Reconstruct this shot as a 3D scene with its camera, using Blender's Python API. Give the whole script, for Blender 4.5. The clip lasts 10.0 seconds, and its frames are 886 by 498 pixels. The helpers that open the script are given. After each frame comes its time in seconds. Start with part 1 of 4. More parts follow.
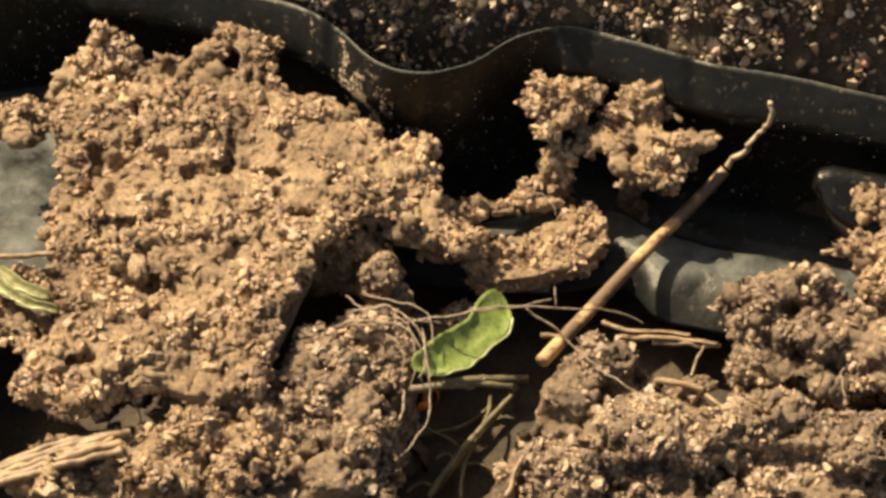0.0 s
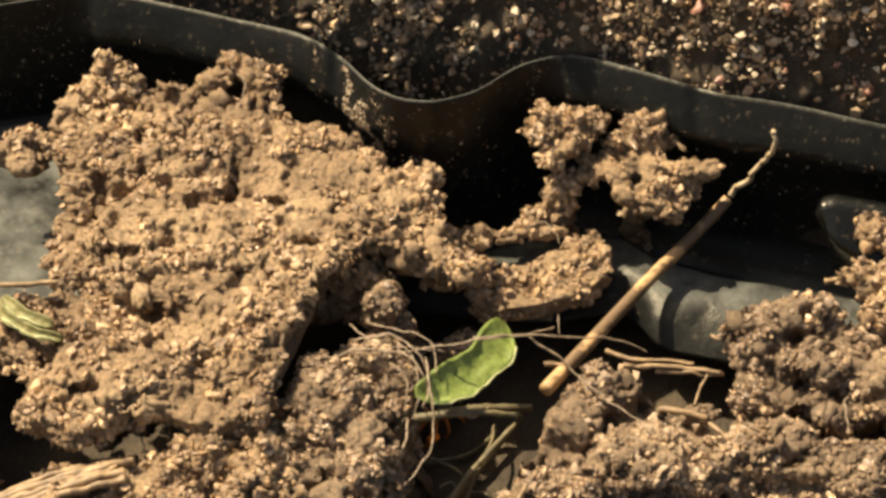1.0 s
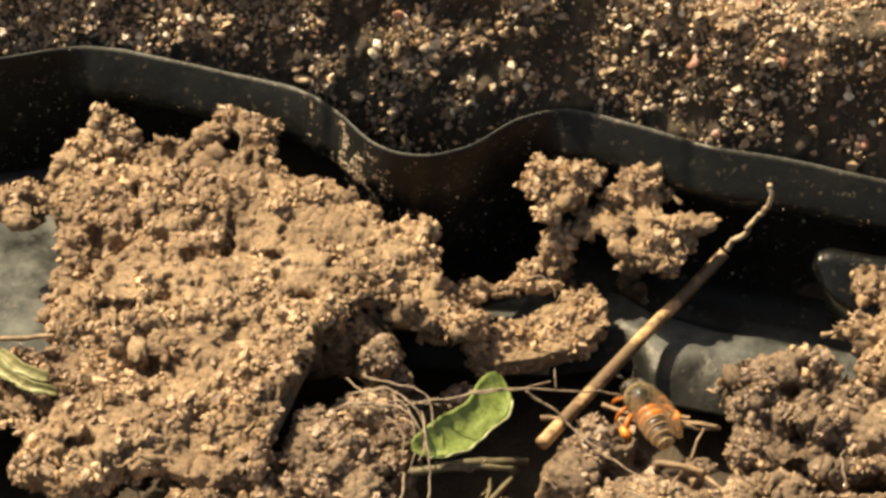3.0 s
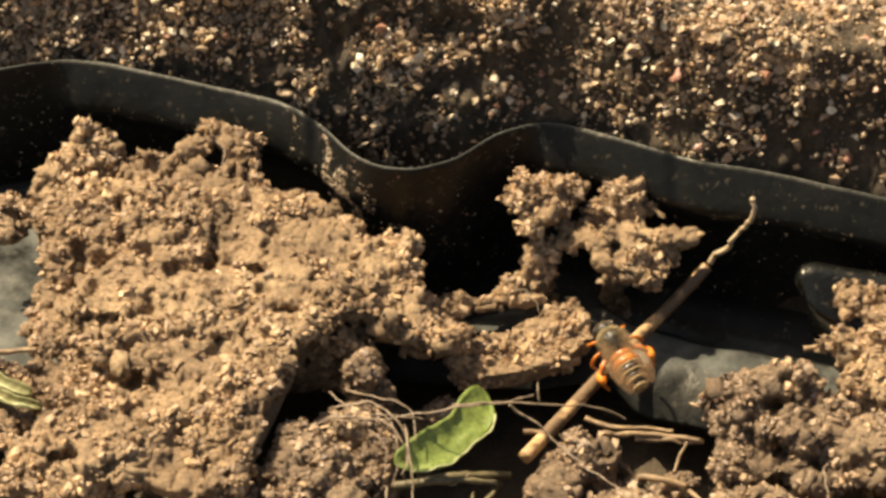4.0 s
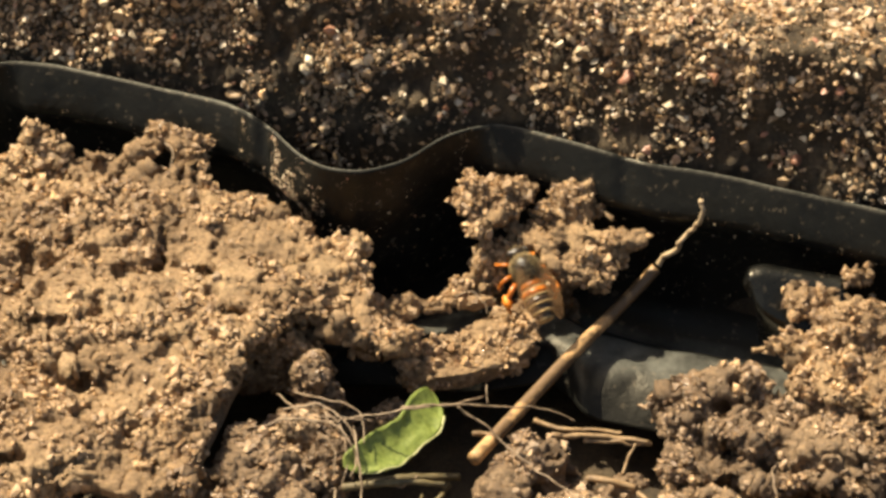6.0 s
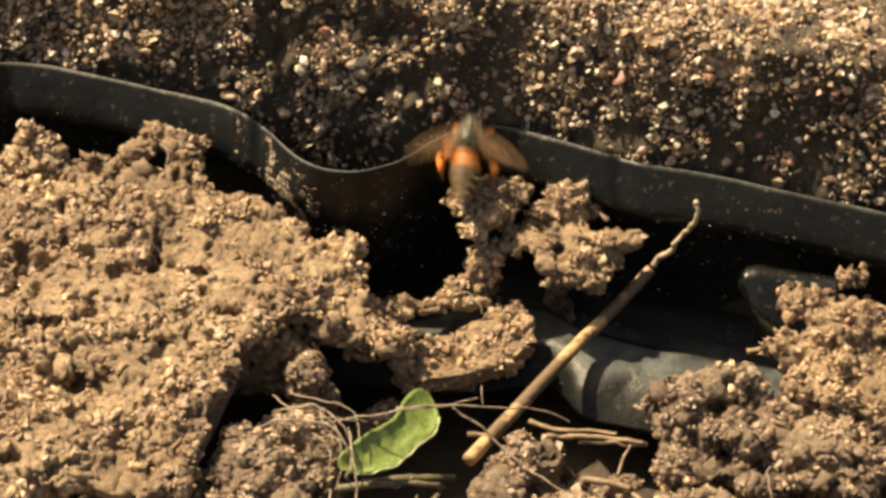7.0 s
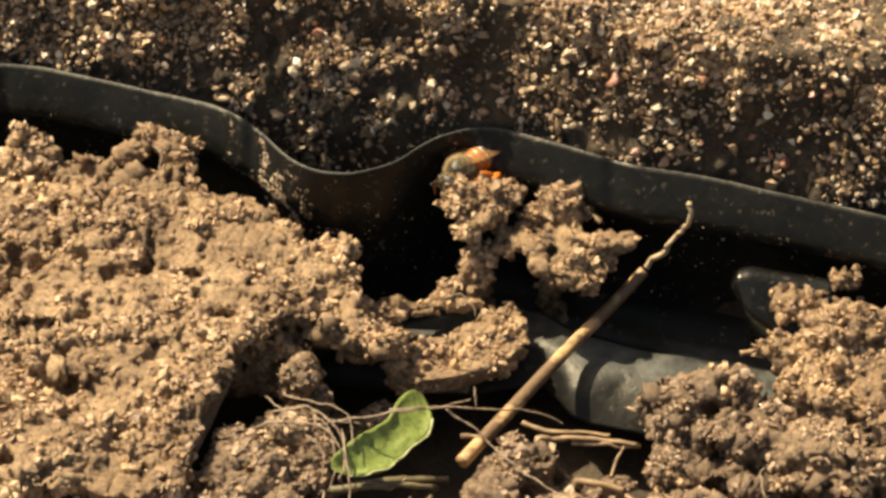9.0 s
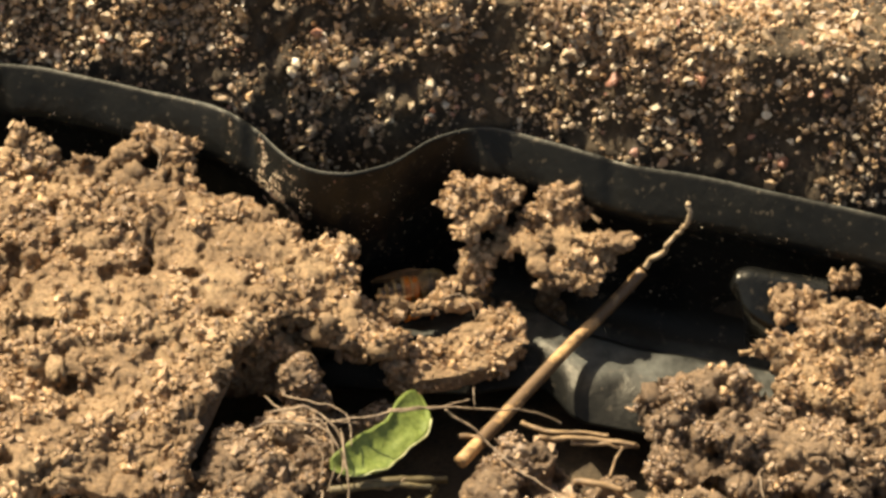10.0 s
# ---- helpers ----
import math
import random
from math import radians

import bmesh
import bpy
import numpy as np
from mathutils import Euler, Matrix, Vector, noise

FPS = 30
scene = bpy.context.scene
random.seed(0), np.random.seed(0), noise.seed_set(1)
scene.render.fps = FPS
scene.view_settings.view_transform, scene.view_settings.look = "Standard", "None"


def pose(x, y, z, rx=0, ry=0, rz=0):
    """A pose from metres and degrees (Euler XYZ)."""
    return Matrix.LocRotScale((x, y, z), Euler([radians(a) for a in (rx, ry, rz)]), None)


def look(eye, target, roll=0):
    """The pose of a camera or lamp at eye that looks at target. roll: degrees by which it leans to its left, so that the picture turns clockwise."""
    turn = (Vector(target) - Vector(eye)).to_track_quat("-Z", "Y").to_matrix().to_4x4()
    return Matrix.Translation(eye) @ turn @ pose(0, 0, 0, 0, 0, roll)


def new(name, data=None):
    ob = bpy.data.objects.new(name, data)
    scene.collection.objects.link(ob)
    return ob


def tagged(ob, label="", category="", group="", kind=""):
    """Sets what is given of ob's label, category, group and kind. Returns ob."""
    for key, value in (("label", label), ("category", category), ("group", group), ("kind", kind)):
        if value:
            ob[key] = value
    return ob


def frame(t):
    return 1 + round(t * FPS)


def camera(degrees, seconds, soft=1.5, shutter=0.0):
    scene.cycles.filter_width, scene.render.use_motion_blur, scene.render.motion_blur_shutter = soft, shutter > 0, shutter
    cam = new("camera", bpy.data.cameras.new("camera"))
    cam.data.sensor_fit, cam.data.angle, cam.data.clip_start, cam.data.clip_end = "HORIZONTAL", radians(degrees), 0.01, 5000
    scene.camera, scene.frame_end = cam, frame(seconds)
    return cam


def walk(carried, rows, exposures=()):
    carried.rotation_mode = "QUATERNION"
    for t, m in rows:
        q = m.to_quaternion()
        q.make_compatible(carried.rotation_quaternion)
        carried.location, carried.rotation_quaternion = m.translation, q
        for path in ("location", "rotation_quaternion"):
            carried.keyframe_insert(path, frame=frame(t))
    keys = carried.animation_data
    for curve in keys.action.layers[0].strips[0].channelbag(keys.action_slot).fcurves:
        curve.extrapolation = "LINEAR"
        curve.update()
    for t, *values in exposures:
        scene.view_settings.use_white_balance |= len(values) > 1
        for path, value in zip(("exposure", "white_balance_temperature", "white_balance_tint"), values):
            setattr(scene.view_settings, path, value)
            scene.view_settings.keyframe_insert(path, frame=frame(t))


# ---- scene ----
# A small burrow in dug garden soil beside a folded black liner. Lengths below are in millimetres; MM turns them into metres.
MM = 0.001

# ---------------------------------------------------------------- camera: a long lens that pans and tilts a little on its stand
cam = camera(14.0, 10.0, soft=3.05, shutter=0.9)
STAND = pose(0, -0.406, 0.3407, 50, 0, 0)
TURNS = [  # seconds, degrees up, degrees to the left
    (0.0, -1.597, 1.292), (0.5, -1.391, 1.337), (1.0, -1.143, 1.346), (1.5, -0.951, 1.355), (2.0, -0.688, 1.391),
    (2.5, -0.467, 1.364), (3.2, -0.230, 1.250), (4.0, -0.072, 1.018), (4.5, -0.054, 0.763), (5.0, -0.099, 0.538), (5.5, -0.054, 0.318),
    (6.2, -0.040, 0.180), (7.0, -0.027, 0.126), (7.5, -0.090, 0.117), (8.0, 0.0, 0.072), (8.5, -0.045, -0.013), (9.0, 0.0, 0.018),
    (9.5, 0.0, 0.018), (10.0, 0.0, 0.0)]
walk(cam, [(t, STAND @ pose(0, 0, 0, up, left, 0)) for t, up, left in TURNS], [(0.0, 1.12, 7050, 6), (10.0, 1.12, 7050, 6)])

# ---------------------------------------------------------------- daylight: a high sun, a little behind the bank, to the left
SUN_WAY = Vector((0.45, -0.31, -0.77)).normalized()
world = bpy.data.worlds.new("sky")
scene.world = world
world.use_nodes = True
sky = world.node_tree.nodes.new("ShaderNodeTexSky")
sky.sky_type, sky.sun_disc = "NISHITA", False
sky.air_density, sky.dust_density, sky.ozone_density = 0.8, 4.0, 0.4
sky.sun_elevation = math.asin(-SUN_WAY.z)
sky.sun_rotation = math.atan2(-SUN_WAY.x, -SUN_WAY.y)
world.node_tree.links.new(sky.outputs[0], world.node_tree.nodes["Background"].inputs[0])
world.node_tree.nodes["Background"].inputs[1].default_value = 0.075
sun = new("sun", bpy.data.lights.new("sun", "SUN"))
sun.data.energy, sun.data.angle, sun.data.color = 5.0, radians(0.53), (1.0, 0.90, 0.74)
sun.matrix_world = look((0, 0, 3), tuple(Vector((0, 0, 3)) + SUN_WAY))


# ---------------------------------------------------------------- materials
def material(name, rough=0.8, metal=0.0, spec=0.5):
    m = bpy.data.materials.new(name)
    m.use_nodes = True
    b = m.node_tree.nodes["Principled BSDF"]
    b.inputs["Roughness"].default_value, b.inputs["Metallic"].default_value = rough, metal
    b.inputs["Specular IOR Level"].default_value = spec
    return m, m.node_tree, b


def ramp(tree, value, stops):
    n = tree.nodes.new("ShaderNodeValToRGB")
    while len(n.color_ramp.elements) < len(stops):
        n.color_ramp.elements.new(0.5)
    for e, (at, c) in zip(n.color_ramp.elements, stops):
        e.position, e.color = at, (*c, 1)
    tree.links.new(value, n.inputs[0])
    return n.outputs[0]


def grain(tree, per_mm, detail=4, rough=0.6):
    """Noise in the thing's own space, per_mm waves to the millimetre."""
    c = tree.nodes.new("ShaderNodeTexCoord")
    n = tree.nodes.new("ShaderNodeTexNoise")
    n.inputs["Scale"].default_value, n.inputs["Detail"].default_value, n.inputs["Roughness"].default_value = per_mm * 1000, detail, rough
    tree.links.new(c.outputs["Object"], n.inputs["Vector"])
    return n.outputs["Fac"]


def mixed(tree, a, b, fac, how="MIX"):
    n = tree.nodes.new("ShaderNodeMix")
    n.data_type, n.blend_type = "RGBA", how
    for sock, v in ((n.inputs[0], fac), (n.inputs[6], a), (n.inputs[7], b)):
        if isinstance(v, (int, float)):
            sock.default_value = v
        elif isinstance(v, tuple):
            sock.default_value = (*v, 1)
        else:
            tree.links.new(v, sock)
    return n.outputs[2]


def relief(tree, b, height, depth_mm, strength=0.8):
    n = tree.nodes.new("ShaderNodeBump")
    n.inputs["Strength"].default_value, n.inputs["Distance"].default_value = strength, depth_mm * MM
    tree.links.new(height, n.inputs["Height"])
    tree.links.new(n.outputs[0], b.inputs["Normal"])


def soil_material(name, dark, mid, light, rough=0.75, island=False, single=False):
    m, t, b = material(name, rough, spec=0.85 if island else 0.45)
    big = ramp(t, grain(t, 0.09, 5), [(0.32, dark), (0.5, mid), (0.7, light)])
    fine = ramp(t, grain(t, 1.6, 3), [(0.3, (0.55, 0.5, 0.45)), (0.55, (1, 1, 1)), (0.75, (1.35, 1.3, 1.2))])
    col = mixed(t, big, fine, 1.0, "MULTIPLY")
    if island:
        g = t.nodes.new("ShaderNodeObjectInfo" if single else "ShaderNodeNewGeometry")
        tint = ramp(t, g.outputs["Random" if single else "Random Per Island"], [(0.0, (0.6, 0.55, 0.5)), (0.4, (0.92, 0.92, 0.92)), (0.85, (1.12, 1.1, 1.06)), (1.0, (1.6, 1.55, 1.45))])
        col = mixed(t, col, tint, 1.0, "MULTIPLY")
        mica = t.nodes.new("ShaderNodeMath")  # about one grain in three is glassy
        mica.operation = "FRACT"
        more = t.nodes.new("ShaderNodeMath")
        more.operation, more.inputs[1].default_value = "MULTIPLY", 37.0
        t.links.new(g.outputs["Random" if single else "Random Per Island"], more.inputs[0])
        t.links.new(more.outputs[0], mica.inputs[0])
        t.links.new(ramp(t, mica.outputs[0], [(0.62, (rough, rough, rough)), (0.7, (0.14, 0.14, 0.14))]), b.inputs["Roughness"])
    t.links.new(col, b.inputs["Base Color"])
    relief(t, b, grain(t, 2.4, 5, 0.7), 0.5, 0.6 if island else 1.0)
    return m


SOIL = soil_material("dry_soil", (0.17, 0.103, 0.048), (0.29, 0.182, 0.09), (0.41, 0.27, 0.139), 0.6)
CRUMB = soil_material("soil_crumb", (0.24, 0.146, 0.07), (0.42, 0.268, 0.137), (0.56, 0.375, 0.2), 0.42, True)
GREY_SOIL = soil_material("grey_soil", (0.12, 0.074, 0.038), (0.205, 0.131, 0.07), (0.3, 0.2, 0.11), 0.5)
GREY_CRUMB = soil_material("grey_soil_crumb", (0.2, 0.128, 0.07), (0.35, 0.23, 0.128), (0.49, 0.338, 0.196), 0.4, True)
LUMP = soil_material("soil_lump", (0.24, 0.146, 0.07), (0.42, 0.268, 0.137), (0.56, 0.375, 0.2), 0.45, True, True)
GREY_LUMP = soil_material("grey_soil_lump", (0.2, 0.128, 0.07), (0.35, 0.23, 0.128), (0.49, 0.338, 0.196), 0.4, True, True)
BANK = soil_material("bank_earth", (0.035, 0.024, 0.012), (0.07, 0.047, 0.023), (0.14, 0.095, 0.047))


def gravel_material(name, single=False):
    m, t, b = material(name, 0.33, spec=0.7)
    g = t.nodes.new("ShaderNodeObjectInfo" if single else "ShaderNodeNewGeometry")
    col = ramp(t, g.outputs["Random" if single else "Random Per Island"], [(0.0, (0.11, 0.068, 0.033)), (0.35, (0.26, 0.168, 0.088)), (0.7, (0.42, 0.295, 0.168)), (0.95, (0.64, 0.52, 0.345)), (0.985, (0.34, 0.16, 0.09))])
    col = mixed(t, col, ramp(t, grain(t, 1.2, 3), [(0.3, (0.7, 0.68, 0.65)), (0.7, (1.15, 1.15, 1.15))]), 1.0, "MULTIPLY")
    t.links.new(col, b.inputs["Base Color"])
    relief(t, b, grain(t, 3, 3), 0.15)
    return m


GRAVEL, GRAVEL_PIECE = gravel_material("fine_gravel"), gravel_material("gravel_grain", True)


def liner_material(name, spec, rough=1.0, dusty=0.13):
    m, t, b = material(name, 0.42, spec=spec)
    b.inputs["Specular Tint"].default_value = (1.0, 0.9, 0.7, 1)
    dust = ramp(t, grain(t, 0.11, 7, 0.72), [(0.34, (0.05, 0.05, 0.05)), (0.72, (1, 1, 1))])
    scratch = ramp(t, grain(t, 0.8, 4, 0.65), [(0.60, (0, 0, 0)), (0.68, (1, 1, 1))])
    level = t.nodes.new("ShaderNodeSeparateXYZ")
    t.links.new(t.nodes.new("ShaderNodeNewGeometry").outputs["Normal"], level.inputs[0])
    # real dust, but strongest on level faces to paint in their sunlit brightness
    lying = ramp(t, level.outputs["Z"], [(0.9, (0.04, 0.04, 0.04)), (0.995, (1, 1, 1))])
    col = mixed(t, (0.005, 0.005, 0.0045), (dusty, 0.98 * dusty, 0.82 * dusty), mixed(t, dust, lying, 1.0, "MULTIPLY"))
    col = mixed(t, col, (0.26, 0.20, 0.13), mixed(t, (0, 0, 0), mixed(t, (0, 0, 0), (0.5, 0.5, 0.5), dust), scratch))
    t.links.new(col, b.inputs["Base Color"])
    t.links.new(ramp(t, dust, [(0.0, (0.34 * rough,) * 3), (1.0, (0.62 * rough,) * 3)]), b.inputs["Roughness"])
    relief(t, b, grain(t, 0.35, 5), 0.4, 0.6)
    return m


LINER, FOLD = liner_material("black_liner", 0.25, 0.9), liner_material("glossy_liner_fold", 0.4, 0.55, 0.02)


def plant_material(name, low, high, per_mm, rough=0.6, stretch=(1, 1, 1), glow=0.0):
    m, t, b = material(name, rough)
    c = t.nodes.new("ShaderNodeTexCoord")
    mp = t.nodes.new("ShaderNodeMapping")
    mp.inputs["Scale"].default_value = stretch
    n = t.nodes.new("ShaderNodeTexNoise")
    n.inputs["Scale"].default_value, n.inputs["Detail"].default_value = per_mm * 1000, 5
    t.links.new(c.outputs["Object"], mp.inputs["Vector"])
    t.links.new(mp.outputs[0], n.inputs["Vector"])
    t.links.new(ramp(t, n.outputs["Fac"], [(0.3, low), (0.7, high)]), b.inputs["Base Color"])
    b.inputs["Subsurface Weight"].default_value = glow
    b.inputs["Subsurface Radius"].default_value = (0.002, 0.0015, 0.0006)
    relief(t, b, n.outputs["Fac"], 0.15, 0.6)
    return m


STRAW = plant_material("dry_straw", (0.11, 0.062, 0.026), (0.37, 0.235, 0.11), 0.6)


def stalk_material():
    m, t, b = material("stained_shaded_stalk", 0.55)
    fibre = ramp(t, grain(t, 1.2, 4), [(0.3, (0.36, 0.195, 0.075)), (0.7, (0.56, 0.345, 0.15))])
    # dark patches: the stalk's own blotches, and shade from the clod painted in
    stain_shade = ramp(t, grain(t, 0.17, 4, 0.6), [(0.42, (0, 0, 0)), (0.5, (0.85, 0.85, 0.85))])
    t.links.new(mixed(t, fibre, (0.085, 0.05, 0.024), stain_shade), b.inputs["Base Color"])
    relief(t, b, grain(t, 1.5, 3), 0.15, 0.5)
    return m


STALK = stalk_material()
PALE_TWIG = plant_material("pale_twig", (0.2, 0.13, 0.065), (0.5, 0.37, 0.22), 0.7)
ROOT = plant_material("fine_root", (0.14, 0.093, 0.053), (0.36, 0.255, 0.155), 0.8)
LEAF = plant_material("green_leaf", (0.105, 0.14, 0.018), (0.205, 0.235, 0.045), 1.6, 0.6, glow=0.1)
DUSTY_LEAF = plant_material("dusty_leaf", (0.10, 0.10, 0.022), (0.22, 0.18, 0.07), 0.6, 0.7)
# stem colour kept dark so that it carries the shade of the hollow
SHADED_STEM = plant_material("shaded_stem", (0.06, 0.045, 0.018), (0.17, 0.125, 0.052), 0.5)
PALE_RIM = plant_material("leaf_margin", (0.24, 0.26, 0.08), (0.50, 0.46, 0.24), 1.0)
CHITIN = plant_material("bee_chitin", (0.012, 0.008, 0.005), (0.035, 0.022, 0.012), 2.0, 0.3)
AMBER = plant_material("bee_amber", (0.32, 0.083, 0.007), (0.58, 0.18, 0.018), 1.0, 0.35, glow=0.3)
SEGMENT = plant_material("bee_brown_segment", (0.025, 0.014, 0.006), (0.085, 0.045, 0.017), 2.0, 0.3)
FUR = plant_material("bee_fur", (0.11, 0.075, 0.03), (0.34, 0.24, 0.10), 1.5, 0.7)
BAND = plant_material("bee_pale_band", (0.26, 0.16, 0.06), (0.46, 0.31, 0.13), 2.0, 0.7)
POLLEN = plant_material("pollen", (0.70, 0.17, 0.008), (0.90, 0.29, 0.02), 2.0, 0.5, glow=0.3)


def wing_material():
    m, t, b = material("bee_wing", 0.5, spec=0.2)
    b.inputs["Base Color"].default_value = (0.33, 0.18, 0.08, 1)
    b.inputs["Alpha"].default_value = 0.17
    return m


WING = wing_material()


# ---------------------------------------------------------------- mesh helpers (millimetres in, metres out)
def hashed(i, j, k, seed):
    h = (i * 374761393 + j * 668265263 + k * 1440662683 + seed * 974634777) & 0xFFFFFFFF
    h = ((h ^ (h >> 13)) * 1274126177) & 0xFFFFFFFF
    return ((h ^ (h >> 16)) & 0xFFFF) / 65535.0


def lumps_noise(p, seed):
    """Smooth value noise, -1 to 1, at the points p."""
    c = np.floor(p).astype(np.int64)
    f = p - c
    f = f * f * (3 - 2 * f)
    out = np.zeros(len(p))
    for dx in (0, 1):
        for dy in (0, 1):
            for dz in (0, 1):
                w = (f[:, 0] if dx else 1 - f[:, 0]) * (f[:, 1] if dy else 1 - f[:, 1]) * (f[:, 2] if dz else 1 - f[:, 2])
                out += w * hashed(c[:, 0] + dx, c[:, 1] + dy, c[:, 2] + dz, seed)
    return out * 2 - 1


def cells_noise(p, seed, chunks=False):
    """Distance to the nearest of scattered points: round crumbs where it is small. chunks: also the gap to the second nearest, and a number for each cell."""
    c = np.floor(p).astype(np.int64)
    best, second, mark = np.full(len(p), 9.0), np.full(len(p), 9.0), np.zeros(len(p))
    for dx in (-1, 0, 1):
        for dy in (-1, 0, 1):
            for dz in (-1, 0, 1):
                q = c + np.array((dx, dy, dz))
                at = q + np.stack([hashed(q[:, 0], q[:, 1], q[:, 2], seed + s) for s in (1, 2, 3)], 1)
                d = ((p - at) ** 2).sum(1)
                near = d < best
                second = np.where(near, best, np.minimum(second, d))
                if chunks:
                    mark = np.where(near, hashed(q[:, 0], q[:, 1], q[:, 2], seed + 4), mark)
                best = np.minimum(best, d)
    return (np.sqrt(best), np.sqrt(second) - np.sqrt(best), mark) if chunks else np.sqrt(best)


def mesh_of(name, verts, faces, smooth=True):
    me = bpy.data.meshes.new(name)
    faces = np.asarray(faces)
    n, k = faces.shape
    me.vertices.add(len(verts))
    me.vertices.foreach_set("co", (np.asarray(verts) * MM).astype(np.float32).ravel())
    me.loops.add(n * k)
    me.loops.foreach_set("vertex_index", faces.astype(np.int32).ravel())
    me.polygons.add(n)
    me.polygons.foreach_set("loop_start", np.arange(0, n * k, k, dtype=np.int32))
    me.polygons.foreach_set("loop_total", np.full(n, k, dtype=np.int32))
    me.polygons.foreach_set("use_smooth", np.full(n, smooth))
    me.update(calc_edges=True)
    return me


def part(name, source, mat, parent=None, label=""):
    """One mesh object, from a bmesh in millimetres or from a finished mesh, under its parent."""
    if isinstance(source, bmesh.types.BMesh):
        source.transform(Matrix.Scale(MM, 4))
        me = bpy.data.meshes.new(name)
        for f in source.faces:
            f.smooth = True
        source.to_mesh(me)
        source.free()
    else:
        me = source
    me.materials.clear()
    me.materials.append(mat)
    ob = new(name, me)
    ob.parent = parent
    return tagged(ob, label)


def normals_of(v, f):
    a, b, c = v[f[:, 0]], v[f[:, 1]], v[f[:, 2]]
    d = v[f[:, -1]]
    fn = np.cross(c - a, d - b) if f.shape[1] == 4 else np.cross(b - a, c - a)
    n = np.zeros_like(v)
    for k in range(f.shape[1]):
        np.add.at(n, f[:, k], fn)
    return n / np.maximum(np.linalg.norm(n, axis=1), 1e-9)[:, None], fn


def rock_shapes(count, seed, shards):
    """Small broken crumbs on twelve corners, or sharper shards on six."""
    rng = np.random.RandomState(seed)
    if shards:
        base = np.array([(1, 0, 0), (-1, 0, 0), (0, 1, 0), (0, -1, 0), (0, 0, 1), (0, 0, -1)], float)
        tri = np.array([(a, b, c) if sx * sy * sz > 0 else (b, a, c) for a, sx in ((0, 1), (1, -1)) for b, sy in ((2, 1), (3, -1)) for c, sz in ((4, 1), (5, -1))])
        return [(base * (1 + rng.uniform(-0.35, 0.35, (6, 1))) + rng.uniform(-0.25, 0.25, (6, 3))) * rng.uniform(0.65, 1.4, 3) for _ in range(count)], tri
    bm = bmesh.new()
    bmesh.ops.create_icosphere(bm, subdivisions=1, radius=1)
    base = np.array([v.co[:] for v in bm.verts])
    tri = np.array([[v.index for v in f.verts] for f in bm.faces])
    bm.free()
    return [base * (1 + rng.uniform(-0.5, 0.5, (len(base), 1)) + rng.uniform(-0.25, 0.25, base.shape)) * rng.uniform(0.4, 1.5, 3) for _ in range(count)], tri


def crumbs(points, sizes, seed, name, shards=False):
    """Many small rounded granules in one mesh; shards: all but the largest on six corners only."""
    rng = np.random.RandomState(seed)
    points, sizes = np.asarray(points), np.asarray(sizes)
    small = (sizes < 0.4) if shards else np.zeros(len(sizes), bool)
    verts, faces, first = [], [], 0
    for pick, few in ((~small, False), (small, True)):
        n = int(pick.sum())
        if not n:
            continue
        shapes, tri = rock_shapes(24, seed, few)
        q = rng.normal(size=(n, 4))
        q /= np.linalg.norm(q, axis=1)[:, None]
        w, x, y, z = q.T
        rot = np.stack([1 - 2 * (y * y + z * z), 2 * (x * y - z * w), 2 * (x * z + y * w), 2 * (x * y + z * w), 1 - 2 * (x * x + z * z),
                        2 * (y * z - x * w), 2 * (x * z - y * w), 2 * (y * z + x * w), 1 - 2 * (x * x + y * y)], 1).reshape(-1, 3, 3)
        local = np.array(shapes)[rng.randint(0, len(shapes), n)] * sizes[pick][:, None, None]
        got = np.einsum("nij,nkj->nki", rot, local) + points[pick][:, None, :]
        k = got.shape[1]
        faces.append((tri[None] + (first + np.arange(n) * k)[:, None, None]).reshape(-1, 3))
        verts.append(got.reshape(-1, 3))
        first += n * k
    return mesh_of(name, np.concatenate(verts), np.concatenate(faces), False)


def scatter(v, f, count, seed, keep=None):
    """Random places on the faces, by area."""
    rng = np.random.RandomState(seed)
    n, fn = normals_of(v, f)
    area = np.linalg.norm(fn, axis=1)
    mid = v[f].mean(1)
    fn = fn / np.maximum(area, 1e-9)[:, None]
    p = area * (fn[:, 2] > -0.35)
    if keep is not None:
        p = p * keep(mid)
    pick = rng.choice(len(f), count, p=p / p.sum())
    w = rng.dirichlet(np.ones(f.shape[1]), count)
    return (v[f[pick]] * w[:, :, None]).sum(1), fn[pick]


def remeshed(bm, voxel):
    """The outer skin of all the closed forms in bm, as even quads."""
    me = bpy.data.meshes.new("rough")
    bm.to_mesh(me)
    bm.free()
    ob = new("rough", me)
    mod = ob.modifiers.new("skin", "REMESH")
    mod.mode, mod.voxel_size = "VOXEL", voxel
    got = ob.evaluated_get(bpy.context.evaluated_depsgraph_get()).to_mesh()
    v = np.empty(len(got.vertices) * 3)
    got.vertices.foreach_get("co", v)
    f = np.empty(len(got.polygons) * 4, dtype=np.int32)
    got.loops.foreach_get("vertex_index", f)
    bpy.data.objects.remove(ob)
    bpy.data.meshes.remove(me)
    return v.reshape(-1, 3), f.reshape(-1, 4)


